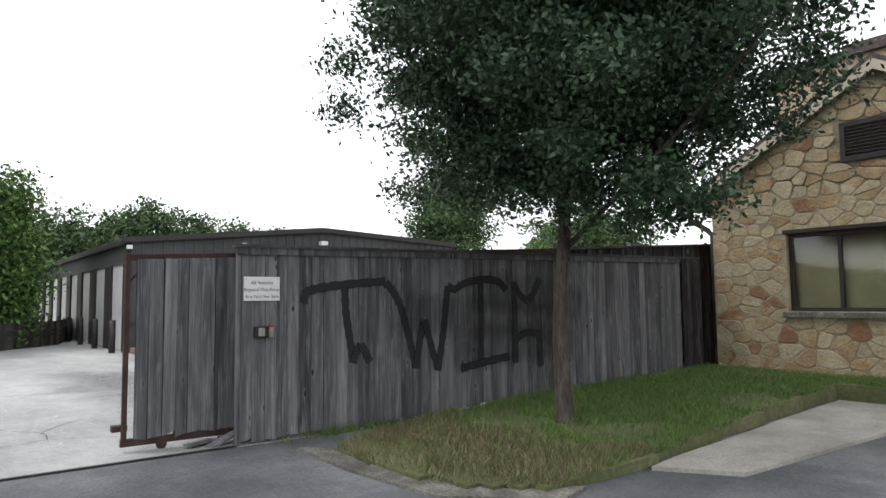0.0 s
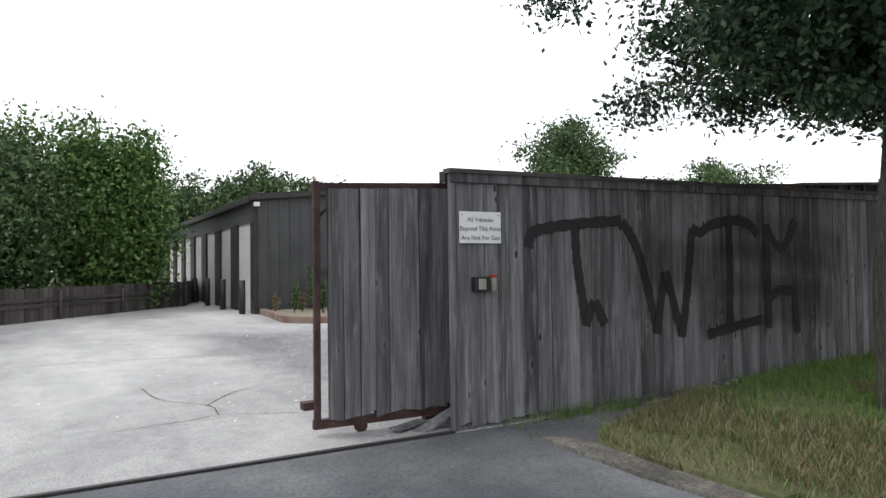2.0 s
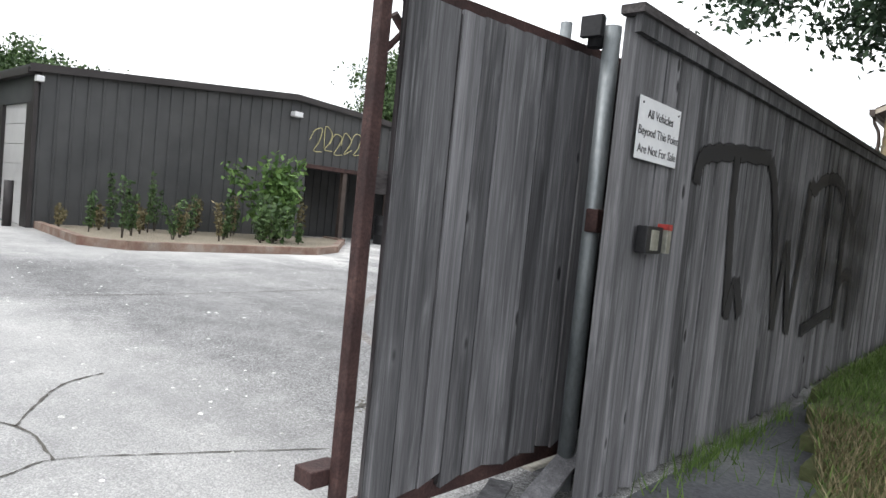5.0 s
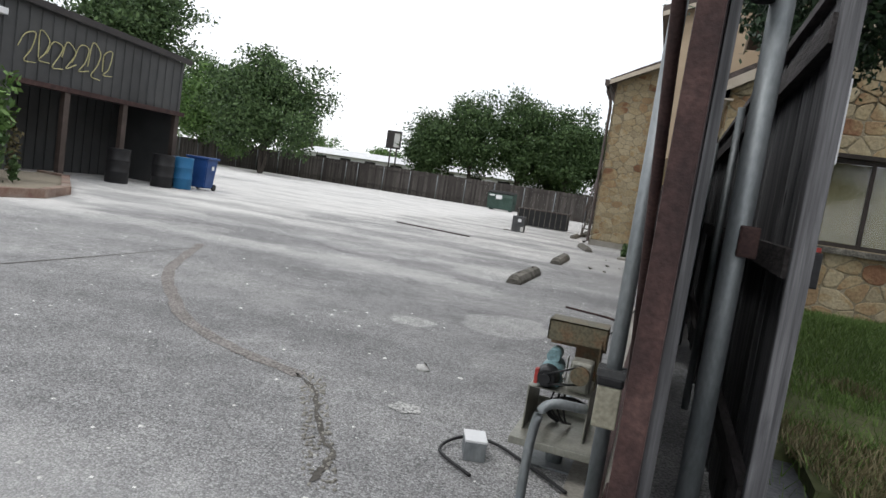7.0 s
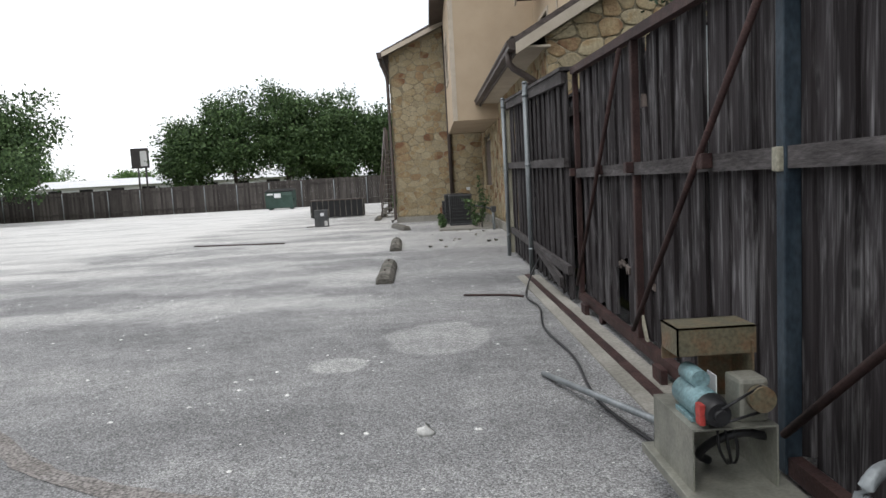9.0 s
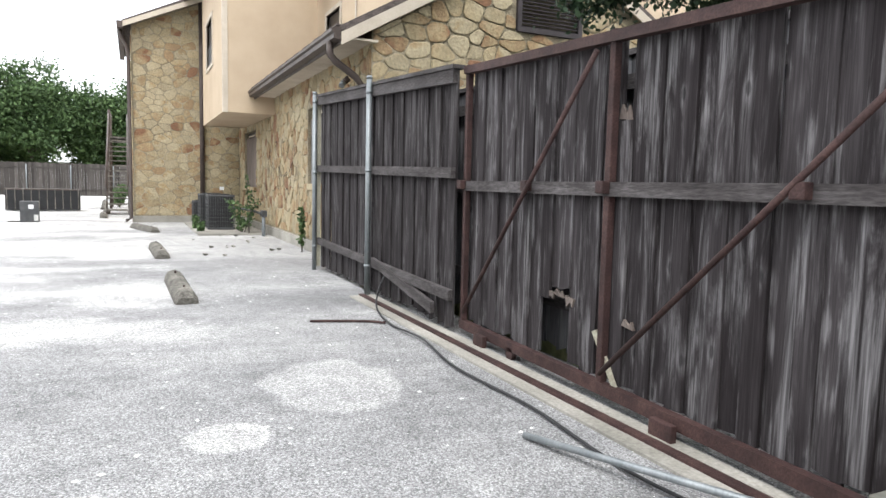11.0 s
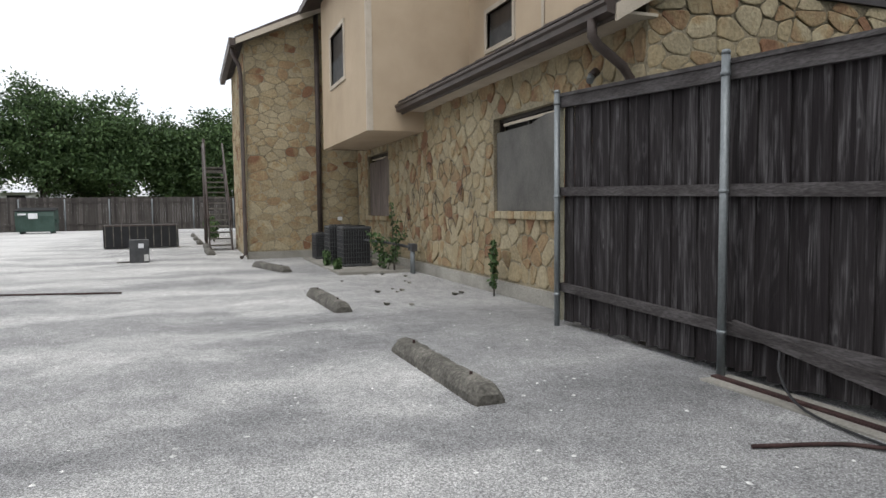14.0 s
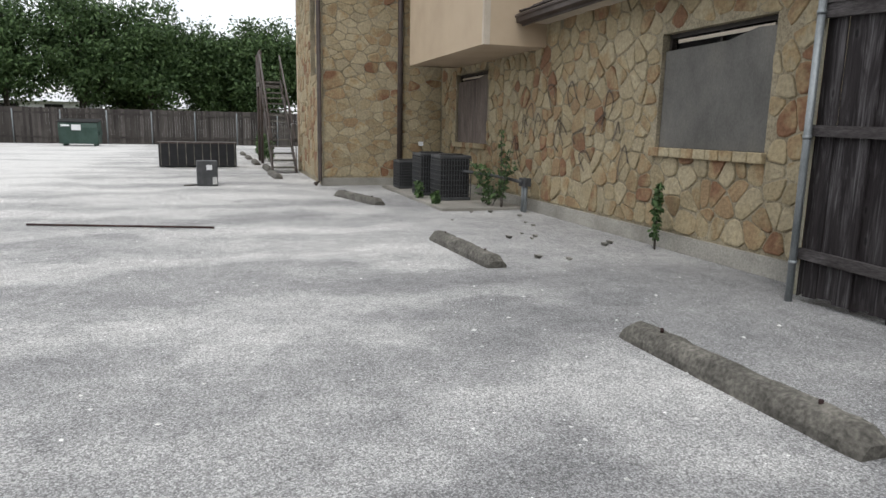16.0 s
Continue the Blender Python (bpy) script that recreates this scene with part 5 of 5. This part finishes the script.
# ---- far side of the lot ----
def far_fence(pts, h, label, seed, posts="galv"):
    """A long board fence far off: posts apart, boards joined."""
    rng = random.Random(seed)
    t = thing("fence", label, "fence")
    bm = bmesh.new()
    for (x0, y0), (x1, y1) in zip(pts, pts[1:]):
        L = math.hypot(x1 - x0, y1 - y0)
        ang = math.atan2(y1 - y0, x1 - x0)
        m0 = Matrix.Translation((x0, y0, 0)) @ Matrix.Rotation(ang, 4, 'Z')
        n = int(L / .15)
        for i in range(n):
            a = i * L / n
            bx(bm, a, -.01 + rng.uniform(-.01, .01), -.02, a + L / n - .006, .012, h + rng.uniform(-.02, .02), m0)
        for i in range(int(L / 2.5) + 1):
            p = m0 @ Vector((i * 2.5, -.06, 0))
            part("post", tube([p, p + Vector((0, 0, h - .1))], .04, 8), M[posts], t)
        for z in (.35, h - .35):
            part("rail", bx(bmesh.new(), 0, -.05, z, L, -.012, z + .09, m0), M["far_wood"], t)
    ob = part("boarding", bm, M["far_wood"], t); ob["kind"] = "stuff"


far_fence([(-62, 58), (-26, 54), (5, 53)], 2.1, "long brown board fence at the far end of the lot", 1)
far_fence([(-9.5, -7), (-13.6, -1.2), (-20, 4.2), (-34, 8)], .85, "low dark board fence under the trees", 2, "far_wood")

dm = thing("dumpster", "dark green steel dumpster with white notices by the far fence", "dumpster", (-11.85, 49.9, 0))
part("body", extrude([(-.6, .12), (.6, .12), (.75, 1.0), (.55, 1.4), (-.65, 1.25), (-.75, 1.0)], "x", -.95, .95), M["dumpster"], dm)
part("lid", extrude([(-.68, 1.26), (.57, 1.41), (.57, 1.46), (-.7, 1.31)], "x", -1.0, 1.0), M["black_plastic"], dm)
for x in (-1.02, .95):
    part("pocket", box(x, -.4, .6, x + .07, .5, .8, bevel=.01), M["dumpster"], dm)
part("notice", bx(bmesh.new(), -.3, -.77, .85, .15, -.735, 1.15), M["white"], dm)
part("notice", bx(bmesh.new(), -.8, -.765, 1.05, -.4, -.73, 1.15), M["white"], dm)
for x in (-.8, .7):
    part("foot", box(x, -.5, 0, x + .12, .5, .12, bevel=.01), M["dumpster"], dm)
so = thing("crate_rack", "long black upright frame with pale vertical bars on the lot", "rack", (-5.25, 31.0, 0), 2)
part("panel", box(-1.15, -.3, .03, 1.15, .3, .78, bevel=.02), M["black_plastic"], so)
for i in range(10):
    part("bar", bx(bmesh.new(), -1.1 + i * .243, -.335, .04, -1.075 + i * .243, -.302, .78), M["stop"], so)
part("rim", bx(bmesh.new(), -1.17, -.32, .74, 1.17, .32, .79), M["gutter"], so)
bxo = thing("black_box", "small dark cabinet with a pale label standing on the lot", "box", (-4.88, 24.2, 0), 4)
part("body", box(-.22, -.16, 0, .22, .2, .56, bevel=.02), M["ac"], bxo)
part("label", bx(bmesh.new(), -.02, -.168, .36, .1, -.161, .47), M["white"], bxo)
part("opening", bx(bmesh.new(), .1, -.17, .04, .2, -.161, .2), M["chip"], bxo)
part("tail", tube([(-.2, 0, .02), (-.5, -.1, .02)], .02, 6), M["stop"], bxo)

# stairs behind the wing
st = thing("outside_stair", "grey metal outside stair with landing against the wing", "stair")
for i in range(15):
    y = 33 - i * .33; z = 2.8 - i * .19
    part("tread", bx(bmesh.new(), -3.15, y - .3, z, -2.52, y, z + .04), M["stop"], st)
for x in (-3.17, -2.5):
    part("stringer", extrude([(33, 2.65), (33, 2.95), (28.1, .1), (28.1, 0), (28.4, 0)], "x", x, x + .04), M["gutter"], st)
    part("handrail", tube([(x, 33, 3.75), (x, 28.1, .95)], .03, 8), M["gutter"], st)
    for k in range(6):
        y = 33 - k * .95
        part("baluster", tube([(x + .02, y, 2.85 - k * .55), (x + .02, y, 3.75 - k * .545)], .015, 6), M["gutter"], st)
part("landing", box(-3.2, 33, 2.75, -2.45, 35, 2.87, bevel=.01), M["stop"], st)
for y in (33.1, 34.9):
    part("post", tube([(-3.15, y, 0), (-3.15, y, 3.9)], .05, 8), M["gutter"], st)
part("screen", bx(bmesh.new(), -3.16, 33.1, 2.95, -3.13, 34.9, 3.95), M["gutter"], st)

# ---- storage shed ----
SHX, SY0, SY1 = -14.0, 5.2, 17.3
shed = thing("storage_shed", "long dark ribbed steel storage shed with pale roll-up doors", "shed")
rid = 11.5
prof = [(SY0, 0), (SY0, 3.3), (rid, 3.9), (SY1, 3.62), (SY1, 0)]
# end wall, open below at the carport bay
ew = bmesh.new()
extrude([(SY0, 0), (12.0, 0), (12.0, 3.85), (rid, 3.86), (SY0, 3.26)], "x", SHX - .1, SHX, ew)
extrude([(12.0, 2.15), (SY1, 2.15), (SY1, 3.58), (12.0, 3.85)], "x", SHX - .1, SHX, ew)
wal = part("wall", ew, M["shed"], shed, "dark grey ribbed steel end wall")
y = SY0 + .1
while y < SY1:
    zt_ = 3.26 + (y - SY0) * .095 if y < rid else 3.86 - (y - rid) * .048
    zb_ = 0 if y < 12 else 2.15
    part("rib", extrude([(SHX, y - .03), (SHX + .03, y - .015), (SHX + .03, y + .015), (SHX, y + .03)], "z", zb_, zt_ - .03), M["shed"], wal)
    y += .305
iw = bmesh.new(); bx(iw, SHX - 2.1, 12.0, 0, SHX - 2.0, SY1, 3.0); bx(iw, SHX - 2.0, 12.0, 0, SHX - .1, 12.1, 2.15); bx(iw, SHX - 2.0, 12, 2.15, SHX - .1, SY1, 2.2)
bw_ = part("bay_wall", iw, M["shed"], shed, "dark ribbed wall set back under the canopy")
y = 12.3
while y < SY1:
    part("rib", bx(bmesh.new(), SHX - 2.0, y - .02, 0, SHX - 1.97, y + .02, 2.15), M["shed"], bw_); y += .3
part("canopy_edge", box(SHX - .05, 11.9, 2.05, SHX + .15, SY1 + .05, 2.17, bevel=.01), M["rust"], shed, "rusty canopy edge")
for y in (13.4, 15.2, 17.15):
    part("post", box(SHX - .06, y - .08, 0, SHX + .08, y + .08, 2.05, bevel=.01), M["gutter"], shed, "dark brown canopy post")
part("roof", extrude([(SY0 - .12, 3.28), (rid, 3.93), (SY1 + .1, 3.65), (SY1 + .1, 3.73), (rid, 4.01), (SY0 - .12, 3.36)], "x", -48, SHX + .12), M["shed"], shed)
part("roof_trim", extrude([(SY0 - .16, 3.2), (rid, 3.84), (SY1 + .14, 3.56), (SY1 + .14, 3.72), (rid, 4.0), (SY0 - .16, 3.36)], "x", SHX + .1, SHX + .16), M["shed_trim"], shed)
dw = bmesh.new()
bx(dw, -48, SY0, 2.62, SHX, SY0 + .1, 3.3)
part("header", dw, M["shed"], shed)
part("wall", bx(bmesh.new(), -48, SY1 - .1, 0, SHX - 2.1, SY1, 3.6), M["shed"], shed)
part("wall", bx(bmesh.new(), SHX - 2.1, SY1 - .1, 0, SHX - .1, SY1, 2.15), M["shed"], shed)
part("wall", bx(bmesh.new(), -48.1, SY0, 0, -48, SY1, 3.6), M["shed"], shed)
part("gutter", bx(bmesh.new(), -48, SY0 - .16, 3.16, SHX, SY0 - .02, 3.3), M["shed_trim"], shed)
for i in range(12):
    x1 = SHX + .1 - i * 2.65
    part("pier", bx(bmesh.new(), x1 - .55, SY0 - .02, 0, x1 + (.35 if i else -.23), SY0 + .12, 2.62), M["shed_trim"], shed)
    rd = part("roll_up_door", bx(bmesh.new(), x1 - 2.3, SY0 + .085, .02, x1 - .55, SY0 + .11, 2.62), M["roll_door"], shed, "pale sectional roll-up door")
    for k in range(6):
        part("panel", bx(bmesh.new(), x1 - 2.3, SY0 + .055, .02 + k * .435, x1 - .55, SY0 + .084, .445 + k * .435), M["roll_door"], rd)
    part("bollard", tube([(x1 - .35, SY0 - .3, 0), (x1 - .35, SY0 - .3, .95)], .09, 12), M["shed_trim"], shed)
part("corner_trim", bx(bmesh.new(), SHX - .12, SY0 - .03, 0, SHX + .035, SY0 + .05, 3.25), M["shed_trim"], shed)
fx = part("wall_light", box(SHX + .03, 11.35, 3.38, SHX + .25, 11.62, 3.52, bevel=.02), M["white"], shed, "white floodlight on the wall")
part("wall_light", box(SHX + .03, SY0 - .05, 3.02, SHX + .2, SY0 + .1, 3.14, bevel=.02), M["white"], shed)
# thin pale scrawl on the wall
M["scrawl"] = mat("pale_yellow_paint", [(.38, .35, .17), (.5, .47, .26)], 4, rough=.6, bump=0)
rng_ = random.Random(8)
for k in range(7):
    y0 = 12.1 + k * .36
    pts = [(y0 + rng_.uniform(-.1, .1), 2.75 + rng_.uniform(-.1, .1)), (y0 + .1, 3.2 + rng_.uniform(-.1, .2)), (y0 + .35, 3.15 + rng_.uniform(-.15, .15)), (y0 + .28, 2.85), (y0 + .12, 2.7 + rng_.uniform(-.15, .05)), (y0 + .4, 2.55 + rng_.uniform(-.05, .2))]
    bm = tube(curve_pts([(SHX + .04 + .002 * k, *p) for p in pts], 6), .014, 6)
    part("paint_scrawl", bm, M["scrawl"], shed, "thin pale yellow spray scrawl")
# planter with weeds
kp_ = [(SHX, 5.4), (-10.6, 5.1), (-9.9, 5.6), (-9.9, 9.5), (-10.6, 10.6), (-13.2, 12.9), (SHX, 12.95)]
solid("planter_bed", extrude(kp_, "z", -.05, .1), M["gravel"], "gravel planting bed in front of the shed", "planter", "structure")
kr = bmesh.new()
for (a, b), (c, d) in zip(kp_[:-1], kp_[1:]):
    L = math.hypot(c - a, d - b); m0 = Matrix.Translation((a, b, 0)) @ Matrix.Rotation(math.atan2(d - b, c - a), 4, 'Z')
    bx(kr, -.05, -.08, 0, L + .05, .08, .15, m0)
solid("kerb_planter", kr, M["kerb_red"], "faded red concrete kerb around the planting bed", "kerb", "structure")


def weed(x, y, h, r, n, seed, label, material="leaf", name="weed", cat="weed", z=0.0, leaf=.06):
    rng = np.random.default_rng(seed)
    t = thing(name, label, cat, (x, y, z))
    bm = bmesh.new(); C = []
    for k in range(max(3, n // 14)):
        e = Vector((rng.normal(0, r * .5), rng.normal(0, r * .5), h * rng.uniform(.6, 1)))
        pts = curve_pts([(e.x * .1, e.y * .1, 0), (e.x * .5, e.y * .5, e.z * .5), e], 4)
        tube(pts, [.012 * (1 - .09 * i) for i in range(9)], 5, bm=bm)
        C += [list(p) for p in pts[2:]]
    part("stems", bm, M["bark"], t)
    quads("leaves", leaves(rng, np.array(C), n // 5 + 4, r * .22, leaf), M[material], t)


weed(-12.0, 9.9, 1.9, .7, 150, 1, "bushy bright green sapling in the planting bed", "leaf_bright", name="shrub", cat="shrub", z=.1, leaf=.09)
weed(-11.2, 9.3, 1.0, .6, 60, 2, "low green weeds beside the sapling", z=.1, leaf=.08)
for k in range(26):
    weed(-13.4 + (k * 7 % 5) * .55, 5.6 + k * .2, .45 + (k * 37 % 11) * .085, .16, 40, 30 + k, "thin tall weed in the gravel bed", "leaf" if k % 3 else "grass_dry", z=.1, leaf=.045)
weed(-.05, 19.25, .85, .26, 50, 3, "leafy green weed by the condenser pad", leaf=.05)
weed(.05, 18.95, 1.35, .13, 26, 4, "tall thin weed climbing the stone wall", leaf=.045)
weed(.36, 14.98, .95, .10, 40, 5, "slim green weed at the foot of the wall", leaf=.045)
weed(-.95, 19.6, .3, .14, 30, 6, "tuft of weeds at the pad corner", leaf=.05)
weed(-.95, 20.6, .35, .14, 30, 7, "tuft of weeds beside the condensers", leaf=.05)
for k in range(6):
    weed(-2.85 - .1 * (k % 2), 34 + k * 1.3, .9, .3, 30, 50 + k, "tall weeds growing along the wing wall", leaf=.07)

# drums and bins by the shed
def drum(x, y, material, label):
    t = thing("drum", label, "drum", (x, y, 0), 0, "drums by the shed")
    zs = [0, .02, .28, .30, .32, .58, .60, .62, .86, .88]
    rs = [.27, .285, .285, .3, .285, .285, .3, .285, .285, .295]
    part("body", tube([(0, 0, z) for z in zs], rs, 22), M[material], t)
    part("rim", tube([(0, 0, .88), (0, 0, .90)], [.295, .29], 22), M[material], t)


drum(-13.7, 14.9, "black_plastic", "black steel drum under the shed canopy")
drum(-13.3, 16.1, "black_plastic", "black steel drum beside the blue one")
drum(-13.2, 16.75, "light_blue", "light blue plastic drum beside the bin")
bn = thing("wheelie_bin", "dark blue wheeled rubbish bin with closed lid", "bin", (-13.2, 17.6, 0), 10)
bd = bmesh.new()
bmesh.ops.create_cone(bd, cap_ends=True, segments=4, radius1=.36, radius2=.45, depth=.85, matrix=Matrix.Translation((0, 0, .5)) @ Matrix.Rotation(radians(45), 4, 'Z'))
bmesh.ops.bevel(bd, geom=bd.edges[:], offset=.03, segments=2, affect='EDGES')
part("body", bd, M["blue_plastic"], bn)
part("lid", box(-.36, -.36, .92, .36, .36, .99, bevel=.025), M["blue_plastic"], bn)
part("handle", tube([(-.2, .4, .9), (.2, .4, .9)], .02, 8), M["blue_plastic"], bn)
for x in (-.25, .25):
    part("wheel", tube([(x - .03, .32, .1), (x + .03, .32, .1)], .1, 14), M["black_plastic"], bn)
part("mark", bx(bmesh.new(), .335, -.06, .62, .345, .06, .74), M["white"], bn)

# ---- beyond the fence ----
fb_ = thing("far_building", "long pale low building beyond the far fence", "building")
part("wall", bx(bmesh.new(), -46, 78, 0, -16, 86, 3.0), M["far_white"], fb_)
part("roof", extrude([(77.5, 3.0), (82, 3.9), (86.5, 3.0)], "x", -46.5, -15.5), M["far_white"], fb_)
for i in range(8):
    part("window", bx(bmesh.new(), -44 + i * 3.5, 77.95, 2.3, -42.5 + i * 3.5, 77.99, 2.75), M["dark"], fb_)
fb_ = thing("far_building", "low building with a pale roof behind the trees", "building")
part("wall", bx(bmesh.new(), -14, 76, 0, 2, 84, 2.6), M["far_white"], fb_)
part("roof", extrude([(75.5, 2.6), (80, 3.6), (84.5, 2.6)], "x", -14.5, 2.5), M["far_white"], fb_)
bb = thing("billboard", "dark square billboard on two steel poles", "billboard", (-31.8, 74, 0))
part("panel", bx(bmesh.new(), -.9, 0, 4.6, .9, .3, 6.7), M["shed_trim"], bb)
part("face", bx(bmesh.new(), .1, -.03, 4.8, .8, -.005, 6.4), M["roll_door"], bb)
for x in (-.3, .5):
    part("pole", tube([(x, .2, 0), (x, .2, 4.8)], .1, 8), M["shed_trim"], bb)
solid("utility_pole", tube([(-46, 80, 0), (-46, 80, 6.2)], .12, 8), M["bark"], "thin distant utility pole", "pole")

# ---- trees ----
tree(2.05, 6.25, 7.5, (.15, .15, 4.62), (2.6, 2.7, 2.55), 900, 420, .036, 3, "street tree with slim trunk and dense dark crown by the fence", "leaf_near", .09, 2.2, spread=.17, shell=.1)
OAK = "broad dark green oak standing behind the far fence"
for x, y, h, r, s in ((-21.6, 60, 7.2, 2.3, 1), (-18, 61, 9.7, 2.9, 2), (-13.6, 62, 10.3, 3.0, 3), (-9.0, 61, 8.9, 2.6, 4), (-5.2, 63, 7.9, 2.6, 5), (-1.5, 61, 8.3, 2.6, 6), (2.6, 62, 8.8, 3.2, 7), (-11, 66, 7.0, 3.5, 8), (-3, 67, 7, 3.5, 9)):
    tree(x, y, h * 1.06, (0, 0, h * .65), (r, r, h * .39), 170, 120, .14, 100 + s, OAK, "leaf", .2, h * .25, spread=.48, shell=.4, multi=2, group="oaks behind the fence")
tree(-30.5, 46, 9.3, (0, 0, 5.4), (4.9, 4.4, 4.0), 260, 110, .15, 120, "large spreading tree inside the far corner of the lot", "leaf", .24, 2.0, spread=.5, shell=.35, multi=3)
tree(-38, 50, 8.2, (0, 0, 4.8), (4.2, 4.2, 3.6), 170, 110, .16, 121, "leafy green tree near the corner of the far fence", "leaf_bright", .22, 2.0, spread=.5, shell=.4)
tree(-44, 56, 10, (0, 0, 5.8), (5, 5, 4.4), 150, 110, .18, 122, "leafy tree by the far fence", "leaf", .25, 2.5, spread=.55, shell=.4)
for x, y, h, r, s in ((-40, 92, 5.2, 4, 2), (-52, 90, 6, 5, 3), (-30, 95, 5, 4, 4)):
    tree(x, y, h, (0, 0, h * .58), (r, r, h * .42), 80, 90, .18, 130 + s, "rounded bushy green tree in the distance", "leaf_bright", .15, 1.2, spread=.5, shell=.4)
# row along the low fence
ROW = "tall narrow leafy tree in the row along the lot edge"
for x, y, h, r, s in ((-13.3, -4.6, 5.2, 1.9, 0), (-16.0, -3.4, 5.6, 1.8, 1), (-19.6, -1.43, 5.8, 1.15, 2), (-19.8, .33, 5.75, 1.0, 3), (-20.1, 1.85, 5.85, 1.1, 4), (-23.5, 1.6, 4.6, 1.3, 5), (-17.6, -1.8, 5.3, 1.7, 6), (-12, -7.5, 5.6, 2.2, 7), (-24, 1, 6, 2, 8)):
    tree(x + 1.0, y + .6, h, (0, 0, h * .52), (r, r, h * .5), 200, 120, .085, 140 + s, ROW, "leaf_bright" if s in (2, 3, 4) else "leaf", .13, .8, spread=.34, shell=.3, group="trees along the lot edge")
BK = "wide green tree behind the storage shed"
for x, y, h, r, s in ((-44, 8, 7.6, 4.5, 1), (-46, 14, 9.0, 4.5, 2), (-46, 19, 8.2, 4.5, 3), (-50, 26, 7.8, 4.5, 4), (-40, 2, 7.2, 4.2, 6)):
    tree(x, y, h, (0, 0, h * .58), (r, r, h * .44), 160, 110, .17, 160 + s, BK, "leaf", .22, 2, spread=.5, shell=.4, group="trees behind the shed")
tree(-23.7, 24.8, 9.7, (0, 0, 6.3), (2.9, 2.9, 3.3), 190, 120, .11, 170, "tall leafy tree close behind the shed", "leaf", .2, 2.4, spread=.4, shell=.3)
